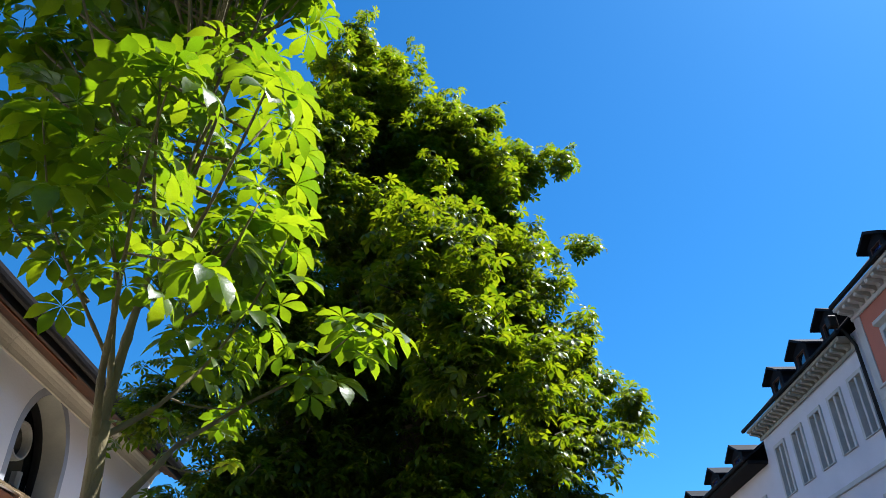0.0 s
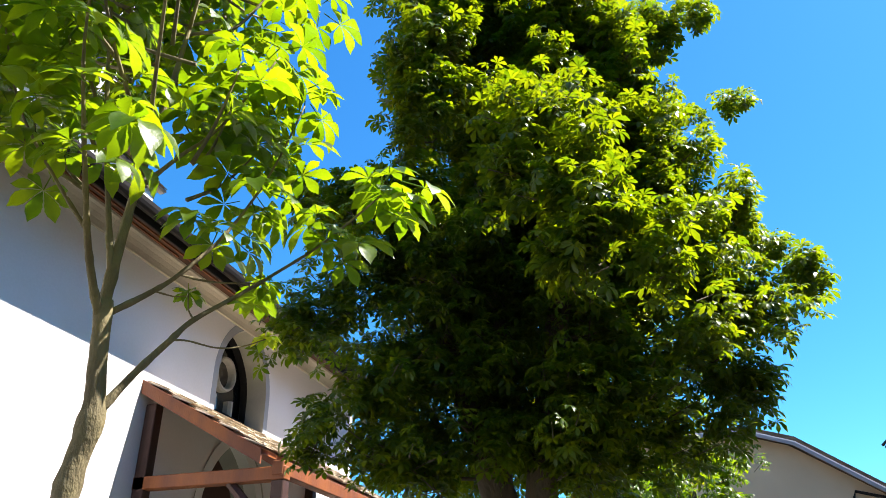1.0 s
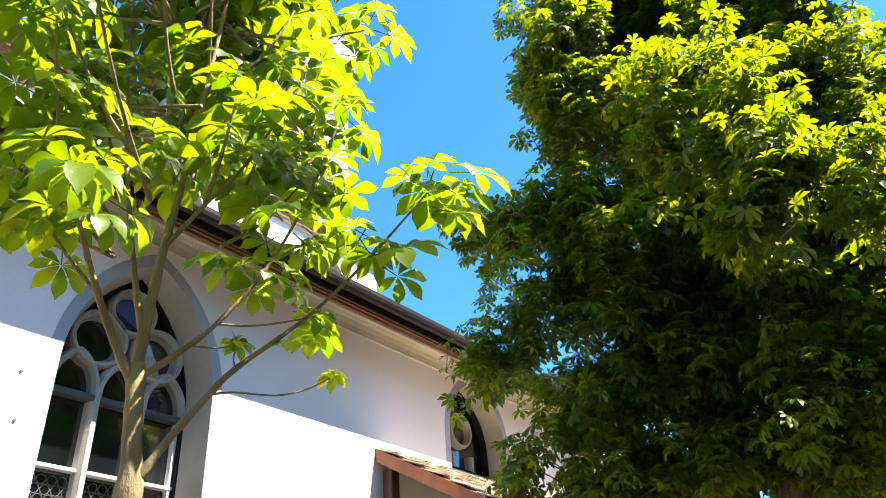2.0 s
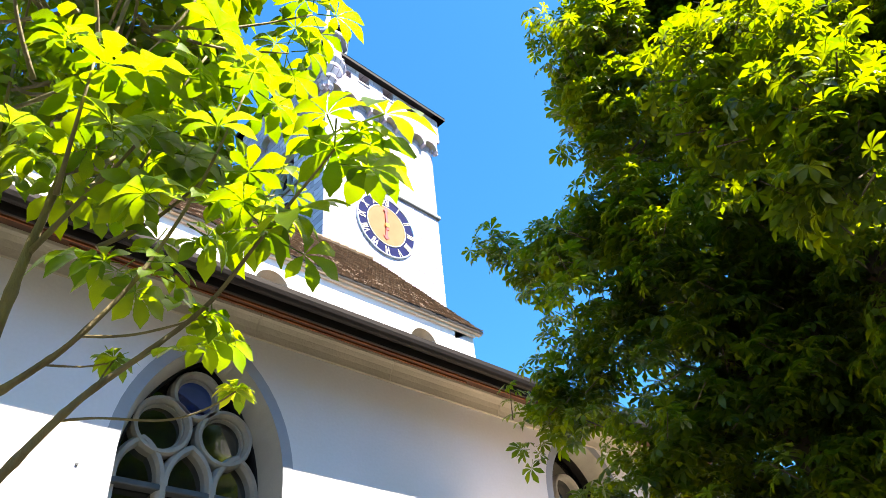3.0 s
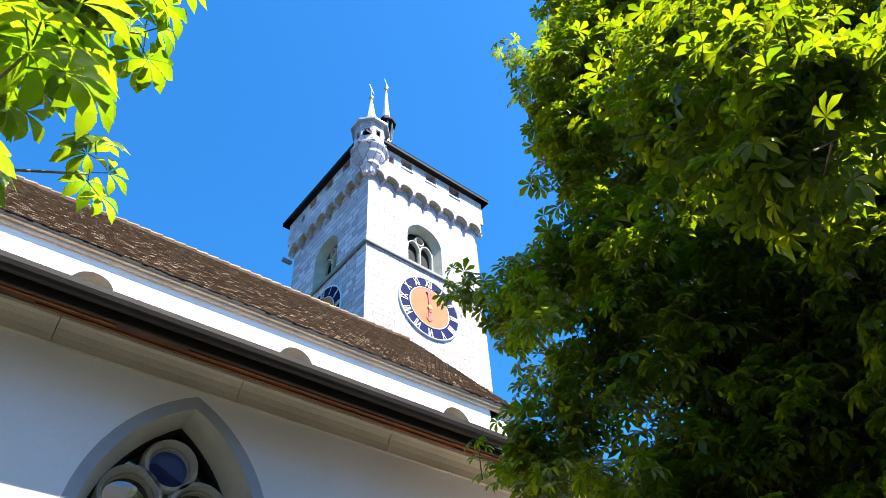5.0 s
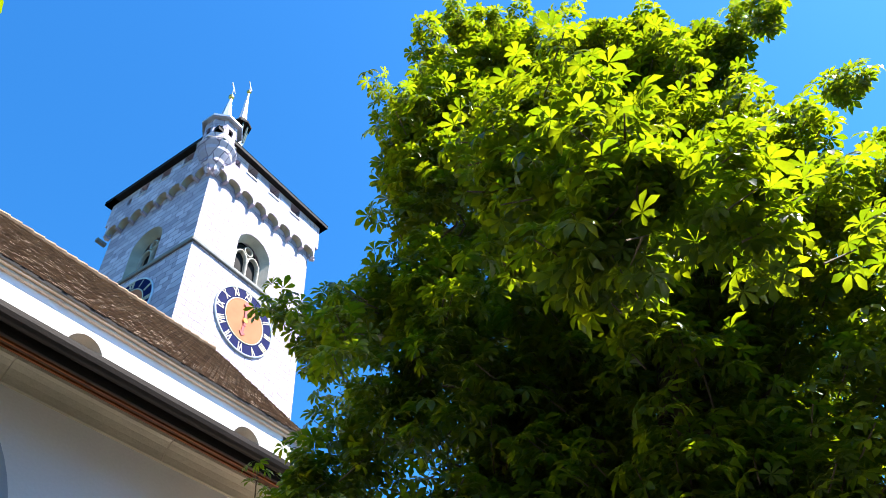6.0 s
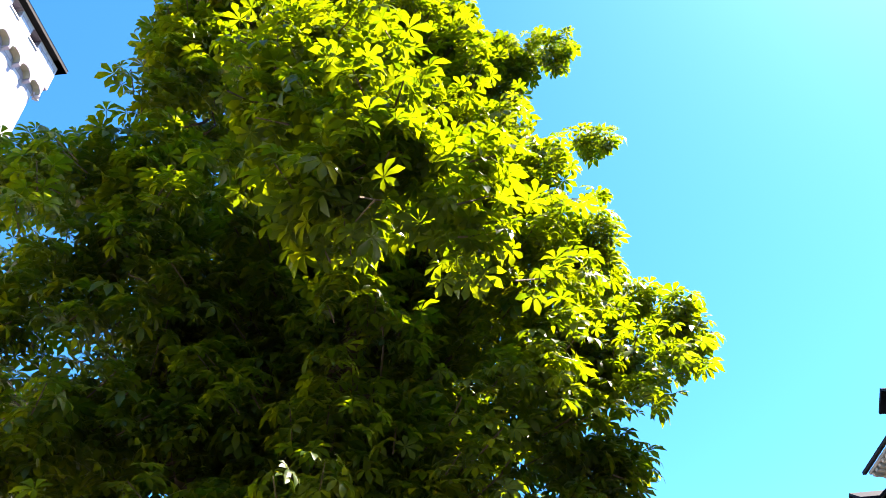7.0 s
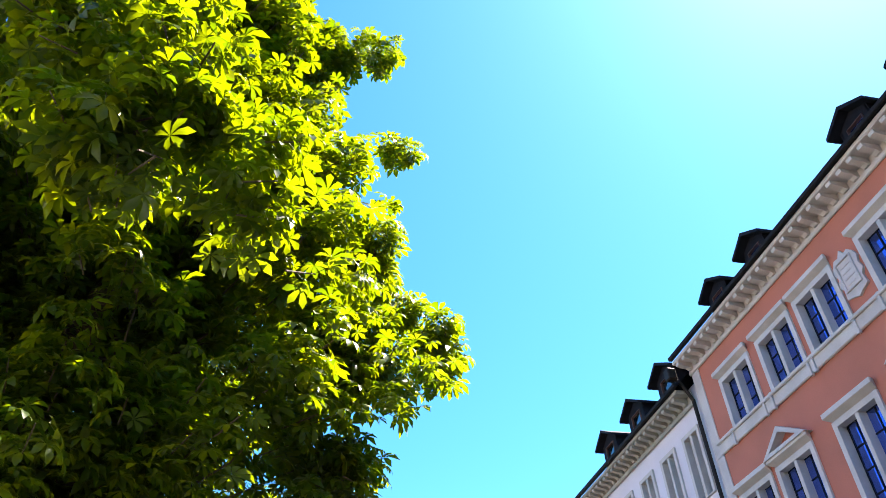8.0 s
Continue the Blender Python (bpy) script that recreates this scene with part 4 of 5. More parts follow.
pipe = part("downpipe", tube([(HX - 0.62, 20.1, 12.3), (HX - 0.3, 20.1, 11.95), (HX - 0.1, 20.1, 11.5), (HX - 0.1, 20.1, 0.2)], [0.055] * 4, 8), BROWN, white, "dark brown downpipe")
part("pipe_elbow_box", box(HX - 0.72, HX - 0.45, 19.98, 20.25, 12.1, 12.45, 0.03), BROWN, white)

far = thing("town_house", (16.5, 34, 0), "lower white house with dark overhanging roof", "house")
holes = [rect(-c - 0.4, -c + 0.4, 8.0, 9.6) for c in (29.6, 31.4, 33.2, 35.0, 36.8)]
part("wall", plate(rect(-46, -28.22, 0, 10.7), holes, -0.4, -0.05), HOUSEWHITE, far, "pale rendered front", FRONT)
for c in (29.6, 31.4, 33.2, 35.0, 36.8):
    house_window(far, c, 8.02, 9.58, 0.36, glass=GLASS, frame_w=0.10, bars=(1, 3), proud=0.0)
part("eave_soffit", box(-46, -28.3, 10.60, 10.74, -0.05, 0.75, 0.02), ROOFDARK, far, "", FRONT)
house_roof(far, 28.3, 46, 10.75, 0.75, 4.5, 5.2)
for c in (30.6, 33.6, 37.2):
    dormer(far, c, 10.9, 0.6, 0.8, 1.7, 0.2)

# yellow house at the end of the square
yel = thing("yellow_house", (1.8, 34, 0), "pale yellow house with lavender shutters behind the trees", "house")
YW = frame_at((0, 30.0, 0), -90)                              # u = x, w towards the square
yo = [(-2.0, 0), (8.2, 0), (8.2, 5.45), (4.85, 7.75), (3.4, 8.2), (-2.0, 8.2)]
part("wall", plate(yo, [rect(4.15, 4.95, 4.1, 5.35), rect(1.4, 2.2, 4.1, 5.35)], -0.4, 0), YELLOW, yel, "pale yellow rendered gable wall", YW)
part("side_wall", box(7.8, 8.2, 30.4, 39, 0, 5.4), YELLOW, yel)
bm = bmesh.new()
q = [(8.75, 5.05), (4.95, 7.75), (3.4, 8.28), (-2.4, 8.28), (-2.4, 8.42), (3.45, 8.42), (5.02, 7.93), (8.85, 5.2)]
va, vb = [bm.verts.new((u, v, 0.55)) for u, v in q], [bm.verts.new((u, v, -9.0)) for u, v in q]
for k in range(8):
    bm.faces.new((va[k], va[(k + 1) % 8], vb[(k + 1) % 8], vb[k]))
bm.faces.new(va)
bm.faces.new(vb)
part("roof", bm, TILE, yel, "brown roof with overhanging verge", YW)
part("verge_board", bar([(-2.4, 8.22), (3.4, 8.22), (4.95, 7.70), (8.8, 5.0)], 0.16, 0.56, 0.60), BAND, yel, "lilac-grey verge board", YW)
for c in (4.55, 1.8):
    w = part("window", plate(rect(c - 0.44, c + 0.44, 4.06, 5.39), [rect(c - 0.36, c + 0.36, 4.13, 5.32)], -0.2, 0.03), FRAME, yel, "", YW)
    sub("pane", box(c - 0.36, c + 0.36, 4.13, 5.32, -0.15, -0.12), GLASS, w, "", YW)
    sub("glazing_bar", box(c - 0.02, c + 0.02, 4.13, 5.32, -0.12, -0.09), FRAME, w, "", YW)
    for k in (-1, 1):
        part("shutter", box(c + k * 0.72 - 0.26, c + k * 0.72 + 0.26, 4.08, 5.36, 0.01, 0.05, 0.006), SHUTTER, yel, "lavender painted shutter", YW)
part("downpipe", tube([(8.0, 29.4, 5.55), (6.6, 29.93, 6.05), (6.5, 29.93, 5.8), (6.75, 29.93, 0.2)], [0.05] * 4, 8), BROWN, yel, "dark downpipe")


# ---------------------------------------------------------------- leaves
def leaf_template(leaflets, length, droop, fold, seed, grade="middle"):
    """A chestnut leaf: leaflets spread like fingers from one stalk, wider towards the tip."""
    rnd = random.Random(seed)
    vs, fs = [], []
    spread = 250 if leaflets > 5 else 200
    stations = {
        "fine": ((0.0, 0.0), (0.14, 0.045), (0.27, 0.105), (0.29, 0.095), (0.42, 0.165), (0.44, 0.15), (0.57, 0.215), (0.59, 0.20), (0.70, 0.232), (0.72, 0.212), (0.81, 0.185), (0.83, 0.165), (0.91, 0.075), (1.0, 0.0)),
        "middle": ((0.0, 0.0), (0.40, 0.14), (0.74, 0.215), (1.0, 0.0)),
        "plain": ((0.0, 0.0), (0.64, 0.21), (1.0, 0.0)),
    }[grade]
    for i in range(leaflets):
        f = i / (leaflets - 1) - 0.5
        a = radians(spread * f)
        ln = length * (1.0 - 0.95 * f * f * 1.3) * rnd.uniform(0.9, 1.08)
        d, s = Vector((math.cos(a), math.sin(a), 0)), Vector((-math.sin(a), math.cos(a), 0))
        dr = droop * rnd.uniform(0.6, 1.4)
        k = len(vs)
        prev = None
        for t, w in stations:
            c = d * (0.02 * length + ln * t) + Vector((0, 0, 0.10 * ln * math.sin(math.pi * t) - dr * ln * t * t))
            if w == 0:
                vs.append(tuple(c))
                cur = (len(vs) - 1,)
            else:
                e = s * w * ln
                vs += [tuple(c - e + Vector((0, 0, fold * w * ln))), tuple(c), tuple(c + e + Vector((0, 0, fold * w * ln)))]
                cur = (len(vs) - 3, len(vs) - 2, len(vs) - 1)
            if prev:
                if len(prev) == 1:
                    fs += [(prev[0], cur[1], cur[0]), (prev[0], cur[2], cur[1])]
                elif len(cur) == 1:
                    fs += [(prev[0], prev[1], cur[0]), (prev[1], prev[2], cur[0])]
                else:
                    fs += [(prev[0], prev[1], cur[1], cur[0]), (prev[1], prev[2], cur[2], cur[1])]
            prev = cur
    if grade == "plain":
        return np.array(vs), fs
    # stalk
    r = length * 0.018
    k = len(vs)
    vs += [(0, -r, 0), (0, r, 0), (0, 0, r * 1.6), (-0.62 * length, -r, -0.05 * length), (-0.62 * length, r, -0.05 * length), (-0.62 * length, 0, r * 1.6 - 0.05 * length)]
    fs += [(k, k + 1, k + 4, k + 3), (k + 1, k + 2, k + 5, k + 4), (k + 2, k, k + 3, k + 5)]
    return np.array(vs), fs


def leaf_pose(pos, out, tilt, rnd, size):
    """Leaf that points along out, its upper side to the light, hanging by tilt degrees."""
    d = Vector(out).normalized()
    flat = Vector((d.x, d.y, 0))
    if flat.length < 0.05:
        flat = Vector((rnd.uniform(-1, 1), rnd.uniform(-1, 1), 0))
    flat.normalize()
    az = math.degrees(math.atan2(flat.y, flat.x))
    return Matrix.Translation(pos) @ pose(0, 0, 0, 0, 0, az) @ pose(0, 0, 0, 0, tilt, 0) @ pose(0, 0, 0, rnd.gauss(0, 16), 0, 0) @ Matrix.Scale(size, 4)


def leaf_heap(name, templates, poses, mat, parent, label=""):
    """Many leaves joined into one mesh."""
    vs, fs, k = [], [], 0
    for i, m in enumerate(poses):
        tv, tf = templates[i % len(templates)]
        a = np.array(m)
        vs.append(tv @ a[:3, :3].T + a[:3, 3])
        fs += [tuple(j + k for j in f) for f in tf]
        k += len(tv)
    ob = raw_mesh(name, np.concatenate(vs).tolist(), fs, mat, parent, "stuff", True)
    if label:
        ob["label"] = label
    return ob


def leaf_meshes(templates, mat):
    out = []
    for tv, tf in templates:
        me = bpy.data.meshes.new("leaf")
        me.from_pydata(tv.tolist(), [], tf)
        me.materials.append(mat)
        me.polygons.foreach_set("use_smooth", [True] * len(me.polygons))
        out.append(me)
    return out


# ---------------------------------------------------------------- the large chestnut
def chestnut(base, stems, lobes, count, near_box, seed, mat, label, leaf_len=0.118, low=2.45, inner=0.25, fill=0):
    """Trunk, limbs that end in clusters, and a crown of leaves gathered in those clusters.
    lobes: (x, y, z, radius across, radius up) of the masses that make up the crown."""
    rnd = random.Random(seed)
    tree = thing("chestnut_tree", base, label, "tree")
    for i, st in enumerate(stems):
        pts = smooth_path(st, 4)
        rad = [0.17 * (1 - 0.8 * j / (len(pts) - 1)) + 0.02 for j in range(len(pts))]
        part("trunk" if i == 0 else "stem", tube(pts, rad, 10, 0.06, seed=i), BARK, tree, "", None, True)
    spine = [p for st in stems for p in smooth_path(st, 6)]
    def pick(lo, hi, power):
        while True:
            lx, ly, lz, ra, ru = rnd.choices(lobes, [l[3] ** 1.6 * max(l[4], 0.2) for l in lobes])[0]
            d = Vector((rnd.gauss(0, 1), rnd.gauss(0, 1), rnd.gauss(0, 1))).normalized()
            r = lo + (hi - lo) * rnd.random() ** power
            p = Vector((lx + d.x * ra * r, ly + d.y * ra * 0.8 * r, lz + d.z * ru * r))
            if p.z > low:
                return p, d, r

    # boughs end in clumps, with hollows between them; the rest fills the dark inside
    clumps = [pick(0.74, 1.08, 0.7) for _ in range(count // 11)]
    tips = []
    while len(tips) < count:
        p, d, r = rnd.choice(clumps)
        s, along = 0.08 + 0.05 * (len(tips) % 3), rnd.uniform(-0.42, 0.30)
        q = p + Vector((d.x, d.y, 0.5 * d.z + 0.12)) * along + Vector([s * max(-1.7, min(1.7, rnd.gauss(0, 1))) for _ in range(3)])
        tips.append((q, (d + (q - p) * 1.2).normalized(), True))
    for _ in range(fill):
        p, d, r = pick(inner, 0.76, 0.55)
        if p.z > 5.6 or rnd.random() < 0.55:
            tips.append((p, d, False))
    # limbs to a share of the clusters
    limb_ends = [(p - d * 0.3, d, r) for p, d, r in clumps[:: max(1, len(clumps) // 60)] if p.y > 6.8 or p.z > 5.6]
    for j, (p, d, r) in enumerate(limb_ends):
        s = min(spine, key=lambda q: (q - p).length + abs(q.z - (p.z - 0.7)) * 1.2)
        mid = s.lerp(p, 0.5) + Vector((rnd.uniform(-0.3, 0.3), rnd.uniform(-0.1, 0.4), -0.25))
        pts = smooth_path([s, mid, p], 3)
        part("limb", tube(pts, [0.016 * (1 - 0.80 * k / (len(pts) - 1)) for k in range(len(pts))], 6, 0.08, seed=j), BARK, tree, "", None, True)
    kinds = ((5, 0.25, 0.2), (6, 0.35, 0.3), (7, 0.2, 0.25), (5, 0.5, 0.2), (7, 0.45, 0.35), (6, 0.15, 0.2))
    templates = [leaf_template(n, 1.0, dr, fo, 40 + q) for q, (n, dr, fo) in enumerate(kinds)]
    plain = [leaf_template(n, 1.0, dr, fo, 50 + q, "plain") for q, (n, dr, fo) in enumerate(kinds)]
    poses, near, deep = [], [], []
    twig = bmesh.new()
    for p, d, outer in tips:
        ax = Vector((d.x, d.y, 0.35 + 0.5 * d.z)).normalized()
        n = rnd.randint(5, 8)
        if outer and rnd.random() < 0.4:
            tube([p - ax * 0.22 - Vector((0, 0, 0.04)), p], [0.006, 0.004], 4, bm=twig)
        for k in range(n):
            a = 2 * math.pi * (k + rnd.random() * 0.7) / n
            o = ax.orthogonal().normalized()
            o = Matrix.Rotation(a, 3, ax) @ o
            out = (o + ax * rnd.uniform(0.1, 0.7)).normalized()
            size = leaf_len * rnd.uniform(0.6, 1.2)
            q = p + out * size * 0.95 - ax * rnd.uniform(0, 0.18)
            m = leaf_pose(q, out, rnd.gauss(28, 22) - 25 * max(0, out.z), rnd, size)
            inside = outer and all(lo <= c <= hi for c, (lo, hi) in zip(q, near_box))
            (deep if not outer else near if inside and len(near) < 290 else poses).append(m)
    tagged(part("twig", twig, BARK, tree), kind="stuff")
    leaf_heap("crown", templates, poses, mat, tree, "dense crown of dark green palmate leaves")
    if deep:
        leaf_heap("inner_crown", plain, deep, mat, tree, "shaded leaves inside the crown")
    meshes = leaf_meshes(templates, mat)
    for i, m in enumerate(near):
        o = new("leaf", meshes[i % len(meshes)])
        place(o, tree)
        o.matrix_basis = WORLD[tree.name].inverted() @ m
    return tree


FRONT_BOUGH = [(0.05, 6.2, 5.9, 0.28, 0.10), (0.45, 6.15, 5.5, 0.34, 0.12), (0.30, 6.15, 5.0, 0.36, 0.12), (0.60, 6.2, 4.8, 0.34, 0.10), (0.85, 6.3, 4.25, 0.26, 0.08), (0.25, 6.2, 4.5, 0.28, 0.08), (-0.25, 6.25, 5.4, 0.26, 0.08), (-0.5, 6.3, 4.1, 0.20, 0.08), (-0.15, 6.4, 6.4, 0.24, 0.10)]
LOBES = [
    (-0.15, 8.6, 4.7, 2.0, 1.5), (-0.25, 8.5, 6.4, 1.75, 1.6), (-0.2, 8.5, 8.1, 1.3, 1.3), (-0.85, 7.8, 9.4, 0.90, 1.1), (0.35, 8.3, 9.0, 0.75, 0.8),
    (0.9, 8.8, 8.4, 0.55, 0.75), (1.35, 8.7, 8.9, 0.50, 0.65), (1.55, 8.8, 7.45, 0.42, 0.22), (2.12, 8.8, 7.6, 0.36, 0.14), (1.1, 8.6, 6.4, 0.45, 0.5),
    (1.45, 8.8, 6.35, 0.40, 0.30), (1.85, 8.8, 5.95, 0.42, 0.26), (2.2, 8.8, 5.55, 0.45, 0.24), (2.5, 8.8, 5.15, 0.42, 0.22), (1.8, 8.7, 4.7, 0.55, 0.28), (1.65, 8.6, 4.0, 0.45, 0.25), (1.4, 8.4, 3.5, 0.40, 0.25),
    (-1.5, 7.0, 5.7, 0.72, 0.75), (-1.35, 6.85, 7.0, 0.58, 0.8), (-1.2, 7.1, 8.3, 0.68, 0.8),
    (-2.2, 7.1, 5.85, 0.45, 0.30), (-2.75, 7.05, 6.0, 0.22, 0.10), (-2.1, 7.2, 4.9, 0.70, 0.50), (-2.75, 7.1, 4.5, 0.42, 0.18), (-2.1, 7.4, 3.9, 0.55, 0.35),
    (-0.6, 8.5, 3.5, 1.9, 0.6), (-1.6, 7.8, 4.3, 0.85, 0.7), (-2.55, 7.2, 3.6, 0.5, 0.35), (-1.9, 7.6, 3.2, 0.7, 0.4),
] + FRONT_BOUGH * 3
chestnut((-0.72, 8.3, 0), [[(-0.72, 8.3, 0), (-0.82, 8.3, 1.6), (-0.96, 8.3, 3.0), (-0.9, 8.3, 5.0), (-0.8, 8.2, 7.5), (-0.9, 7.9, 10.0)], [(-0.72, 8.3, 1.2), (-0.52, 8.3, 3.0), (-0.2, 8.3, 4.8), (0.3, 8.4, 6.6), (0.8, 8.6, 8.2)], [(-0.9, 8.3, 2.6), (-1.3, 8.0, 4.2), (-1.7, 7.6, 5.6), (-1.6, 7.3, 7.2)]],
         LOBES, 3800, ((-0.8, 1.4), (5.6, 6.9), (4.0, 6.6)), 11, LEAF, "large horse chestnut tree in full green leaf", fill=2900)
chestnut((1.0, 13.3, 0), [[(1.0, 13.3, 0), (1.05, 13.3, 2.0), (1.0, 13.2, 3.6)]], [(0.9, 13.0, 3.3, 1.25, 1.0), (1.9, 13.2, 3.0, 0.8, 0.8), (-0.1, 13.2, 3.3, 0.9, 0.8)], 260, ((9, 9), (9, 9), (9, 9)), 21, YOUNGLEAF, "small bright green tree behind the chestnut", low=1.5)

# ---------------------------------------------------------------- the young chestnut in the foreground
young = thing("young_chestnut_tree", (-1.0, 2.45, 0), "young chestnut tree with slim pale trunk and large leaves", "tree")
BOUGHS = [
    ("trunk", [(-1.12, 2.50, 0), (-1.12, 2.50, 1.2), (-1.11, 2.50, 1.9), (-1.07, 2.505, 2.18), (-1.075, 2.49, 2.35), (-1.089, 2.471, 2.60)], 0.062, 0.038),
    ("limb", [(-1.089, 2.471, 2.57), (-1.08, 2.48, 2.85), (-1.069, 2.492, 3.087), (-1.05, 2.507, 3.31), (-1.0, 2.52, 3.8), (-0.95, 2.55, 4.6), (-0.9, 2.6, 5.9)], 0.030, 0.006),
    ("limb", [(-1.09, 2.46, 2.54), (-1.07, 2.36, 2.66), (-1.04, 2.27, 2.77), (-1.006, 2.188, 2.88), (-0.97, 2.08, 3.06), (-0.92, 1.95, 3.3), (-0.86, 1.85, 3.6)], 0.022, 0.005),
    ("limb", [(-1.07, 2.49, 2.56), (-1.0, 2.59, 2.67), (-0.944, 2.665, 2.771), (-0.84, 2.77, 2.98), (-0.72, 2.86, 3.3), (-0.62, 2.93, 3.7)], 0.017, 0.005),
    ("limb", [(-1.06, 2.507, 2.19), (-1.0, 2.57, 2.34), (-0.93, 2.658, 2.50), (-0.893, 2.728, 2.603), (-0.80, 2.85, 2.74), (-0.70, 2.94, 2.86), (-0.511, 2.99, 3.0), (-0.30, 3.1, 3.26)], 0.021, 0.005),
    ("twig", [(-0.93, 2.658, 2.50), (-0.93, 2.76, 2.535), (-0.918, 2.938, 2.568), (-0.86, 3.03, 2.60), (-0.79, 3.09, 2.645)], 0.0055, 0.0035),
    ("limb", [(-1.085, 2.465, 2.72), (-1.11, 2.40, 3.0), (-1.15, 2.33, 3.4), (-1.2, 2.28, 3.9), (-1.25, 2.2, 4.8)], 0.018, 0.005),
    ("limb", [(-1.069, 2.492, 3.07), (-0.97, 2.57, 3.25), (-0.85, 2.66, 3.45), (-0.7, 2.8, 3.9)], 0.015, 0.005),
    ("limb", [(-1.04, 2.51, 3.4), (-1.15, 2.7, 3.7), (-1.3, 2.85, 4.2), (-1.35, 2.95, 4.8)], 0.013, 0.004),
    ("limb", [(-1.04, 2.27, 2.77), (-1.13, 2.15, 2.95), (-1.25, 2.05, 3.2), (-1.35, 1.95, 3.6)], 0.011, 0.004),
    ("limb", [(-0.99, 2.52, 3.9), (-0.8, 2.35, 4.3), (-0.65, 2.2, 4.8)], 0.012, 0.004),
    ("twig", [(-0.944, 2.665, 2.771), (-0.88, 2.80, 2.79), (-0.74, 2.95, 2.83)], 0.007, 0.004),
    ("twig", [(-0.893, 2.728, 2.603), (-0.94, 2.75, 2.66), (-0.976, 2.783, 2.743)], 0.005, 0.003),
    ("twig", [(-0.99, 2.60, 2.68), (-0.98, 2.70, 2.70), (-0.975, 2.77, 2.73)], 0.005, 0.003),
    ("twig", [(-0.97, 2.08, 3.06), (-0.8, 2.0, 2.98), (-0.62, 1.94, 2.9)], 0.007, 0.004),
]
for i, (nm, pts, r0, r1) in enumerate(BOUGHS):
    sp = smooth_path(pts, 6)
    rr = [0.76 * (r0 + (r1 - r0) * (k / (len(sp) - 1)) ** 0.8) for k in range(len(sp))]
    if nm == "trunk":
        for k, p in enumerate(sp):
            rr[k] *= 1 + 0.28 * math.exp(-((p.z - 2.17) / 0.06) ** 2) + 0.22 * math.exp(-((p.z - 1.98) / 0.04) ** 2) + 0.15 * math.exp(-((p.z - 2.56) / 0.05) ** 2)
    else:
        for k in range(3, len(sp), 5):
            rr[k] *= 1.18
    part(nm, tube(sp, rr, 12 if r0 > 0.02 else 7, 0.05, seed=60 + i), PALEBARK, young, "", None, True)

YT = [leaf_template(n, 1.0, dr, fo, 80 + q, "fine") for q, (n, dr, fo) in enumerate(((5, 0.22, 0.15), (7, 0.28, 0.25), (7, 0.18, 0.2), (5, 0.42, 0.2), (6, 0.15, 0.15), (7, 0.38, 0.3)))]
ry = random.Random(5)
tips = []
for nm, pts, r0, r1 in BOUGHS[1:]:
    if len(pts) > 3 and pts[-1][2] > 2.9:
        sp = smooth_path(pts, 6)
        for f in ((0.58, 0.72, 0.86, 1.0) if pts[-1][2] > 3.5 else (0.86, 1.0)):
            p = sp[int(f * (len(sp) - 1))]
            tips.append((p, (sp[-1] - sp[-4]).normalized(), 0.30 if f < 1 else 0.12))
# further shoots that fill the crown
for k in range(150):
    a, h = ry.uniform(0, 2 * math.pi), ry.uniform(3.4, 6.3) if k < 105 else ry.uniform(4.6, 6.2)
    rad = ry.uniform(0.3, 1.0) * (1.1 - 0.2 * abs(h - 4.3))
    p = Vector((-1.05 + rad * math.cos(a) * 1.0, 2.42 + rad * math.sin(a) * 0.95, h))
    if h > 3.7 and p.x > -0.55 - 0.2 * (p.y - 2.4):
        p.x = -1.05 - 0.6 * abs(p.x + 1.05)
    tips.append((p, Vector((math.cos(a), math.sin(a), 0.7)).normalized(), 0.05))
    s = Vector((-1.03 + 0.2 * math.cos(a), 2.47 + 0.2 * math.sin(a), h - 0.4))
    part("twig", tube(smooth_path([s, s.lerp(p, 0.5) + Vector((0, 0, -0.05)), p], 3), [0.010, 0.009, 0.008, 0.007, 0.006, 0.005, 0.004], 5, seed=k), PALEBARK, young, "", None, True)
ypose = []
for p, ax, shift in tips:
    n = ry.randint(4, 6)
    for k in range(n):
        a = 2 * math.pi * (k + ry.random() * 0.6) / n
        o = Matrix.Rotation(a, 3, ax) @ ax.orthogonal().normalized()
        out = (o + ax * ry.uniform(0.0, 0.6)).normalized()
        size = ry.uniform(0.11, 0.18)
        ypose.append(leaf_pose(p + out * size * (0.7 + shift), out, ry.gauss(24, 15) - 20 * max(0, out.z), ry, size))
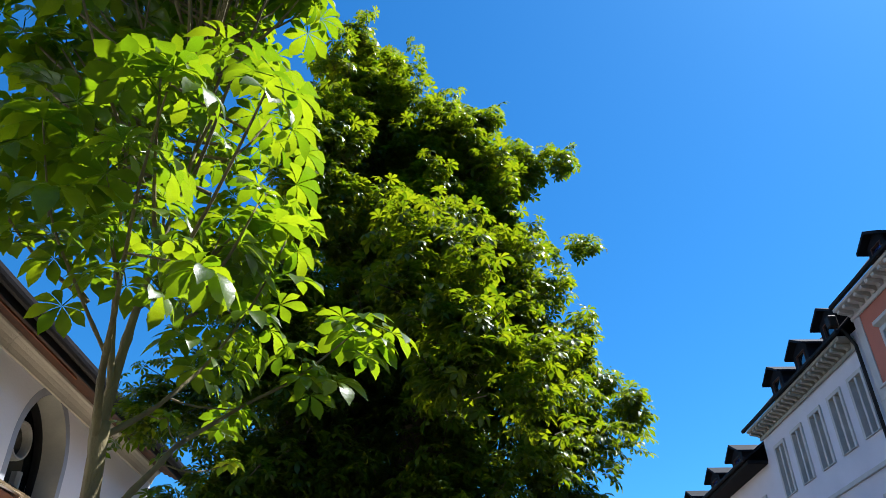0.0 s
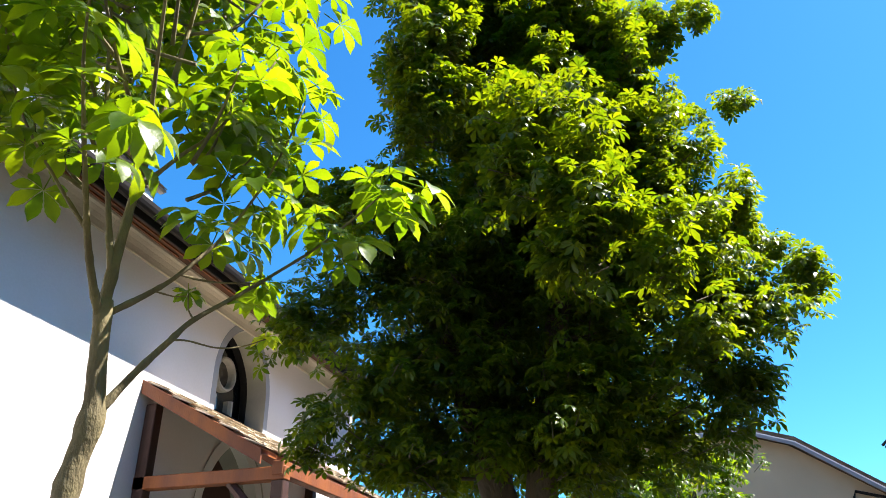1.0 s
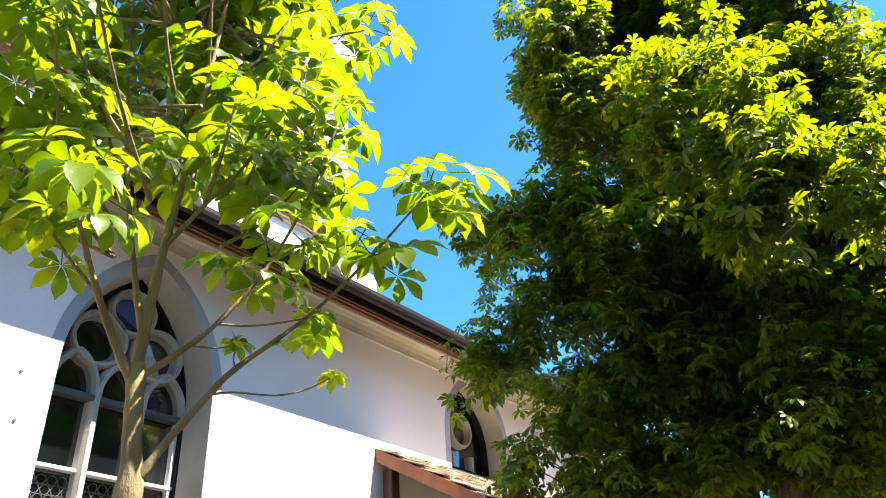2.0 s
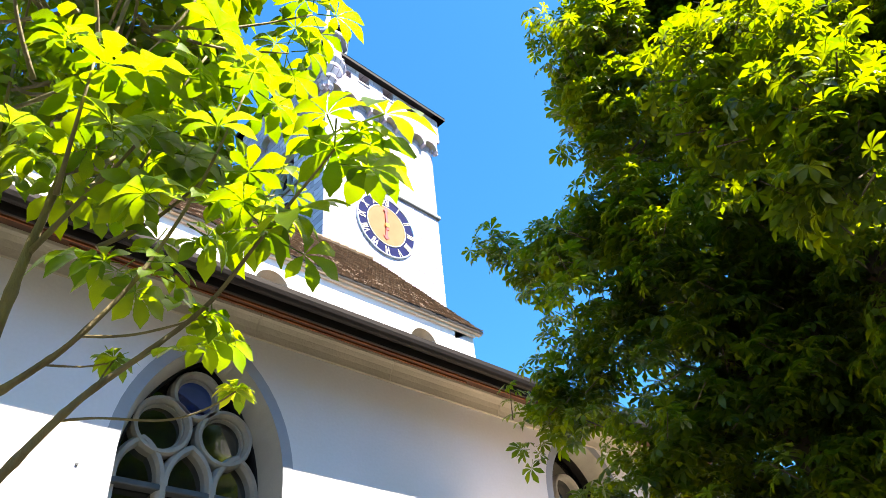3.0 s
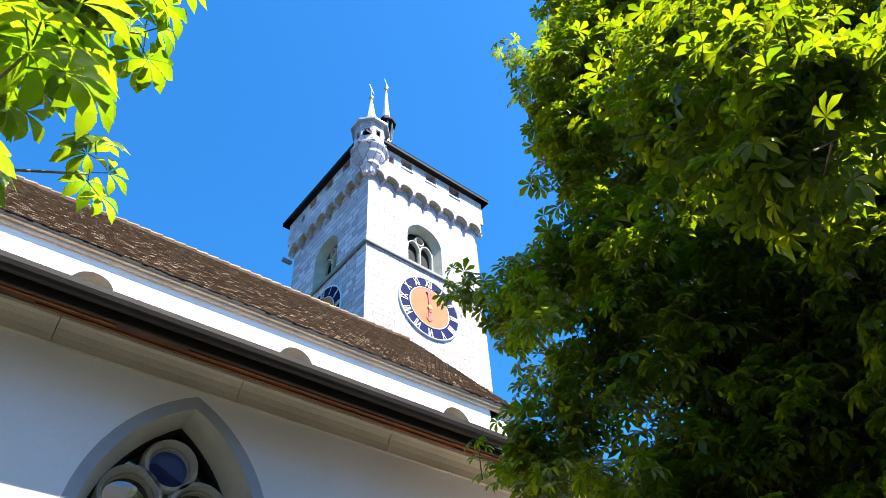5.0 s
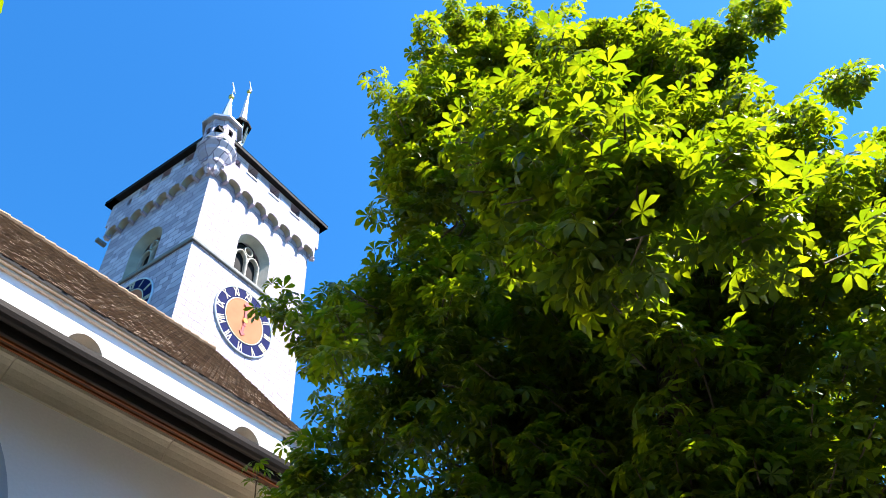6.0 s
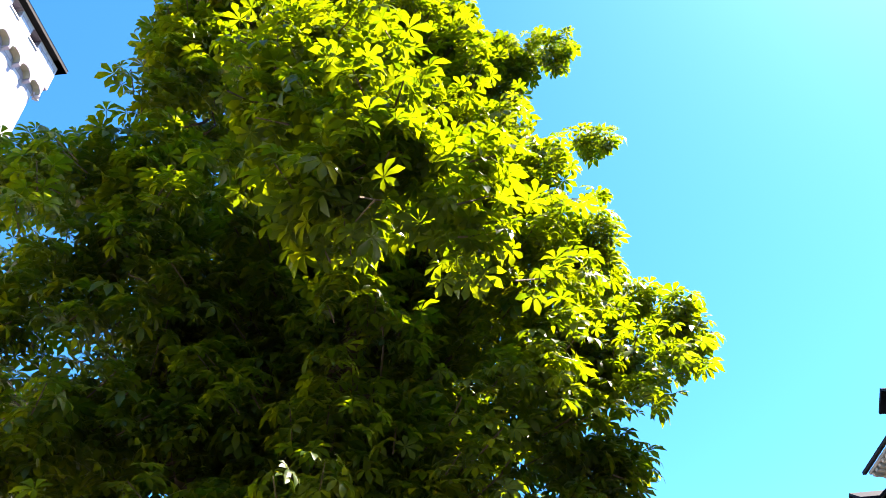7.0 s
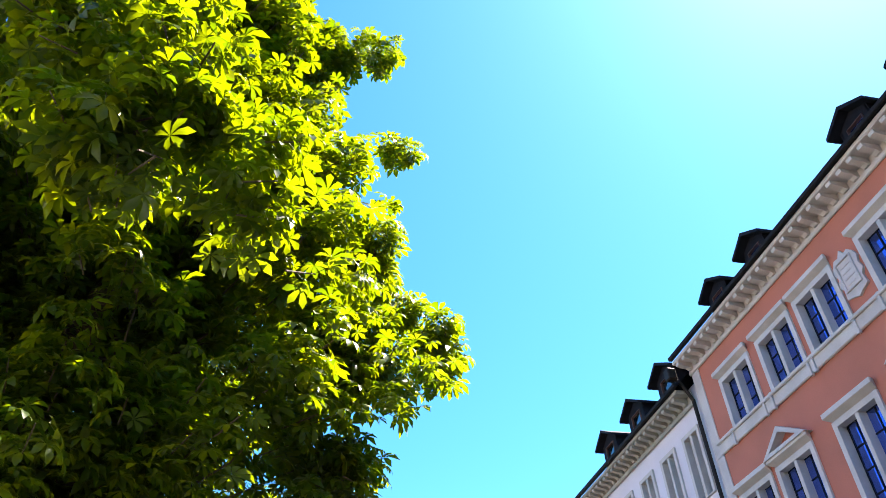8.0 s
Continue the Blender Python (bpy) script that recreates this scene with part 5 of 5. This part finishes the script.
for q, sc, az in (((-0.34, 3.11, 3.32), 0.17, -40), ((-0.12, 3.16, 3.30), 0.19, 5), ((-0.22, 3.18, 3.26), 0.17, 60), ((-0.30, 3.10, 3.27), 0.15, 150), ((-0.45, 3.02, 3.06), 0.14, 20), ((-0.50, 2.99, 3.02), 0.13, 100), ((-0.80, 2.98, 2.86), 0.13, 30), ((-0.83, 3.05, 2.83), 0.12, 110), ((-0.78, 2.90, 2.72), 0.12, -30), ((-0.80, 3.00, 2.80), 0.11, 200), ((-0.82, 3.02, 3.24), 0.14, 80), ((-0.85, 2.95, 3.18), 0.13, -20), ((-0.88, 2.82, 3.02), 0.13, 20), ((-0.9, 2.78, 2.95), 0.12, 140), ((-0.74, 2.95, 2.84), 0.11, 40), ((-0.73, 2.96, 2.84), 0.09, 150), ((-0.976, 2.783, 2.75), 0.09, 0), ((-0.976, 2.783, 2.75), 0.08, 120), ((-0.97, 2.78, 2.75), 0.07, 240), ((-0.64, 1.945, 2.90), 0.17, -20), ((-0.66, 1.95, 2.91), 0.14, 100), ((-0.66, 1.94, 2.91), 0.13, 220), ((-0.5, 3.0, 3.0), 0.12, -60), ((-1.22, 2.1, 3.05), 0.13, 200), ((-1.2, 2.2, 2.92), 0.12, 150)):
    ypose.append(Matrix.Translation(q) @ pose(0, 0, 0, 0, 0, az) @ pose(0, 0, 0, 8, 30, 0) @ Matrix.Scale(sc, 4))
ry.shuffle(ypose)
ym = leaf_meshes(YT, YOUNGLEAF)
for i, m in enumerate(ypose[:290]):
    o = new("leaf", ym[i % len(ym)])
    place(o, young)
    o.matrix_basis = WORLD[young.name].inverted() @ m
if len(ypose) > 290:
    leaf_heap("foliage", YT, ypose[290:], YOUNGLEAF, young, "large palmate leaves")
yt = leaf_meshes([leaf_template(5, 1.0, 0.35, 0.3, 99, "fine")], LIMELEAF)[0]
for az, tl in ((20, 8), (140, 15), (260, 12), (320, -10)):
    o = new("leaf", yt)
    place(o, young)
    o["label"] = "young yellow-green leaf"
    o.matrix_basis = WORLD[young.name].inverted() @ (Matrix.Translation((-0.79, 3.09, 2.645)) @ pose(0, 0, 0, 0, 0, az) @ pose(0, 0, 0, 0, tl, 0) @ Matrix.Scale(0.075, 4))
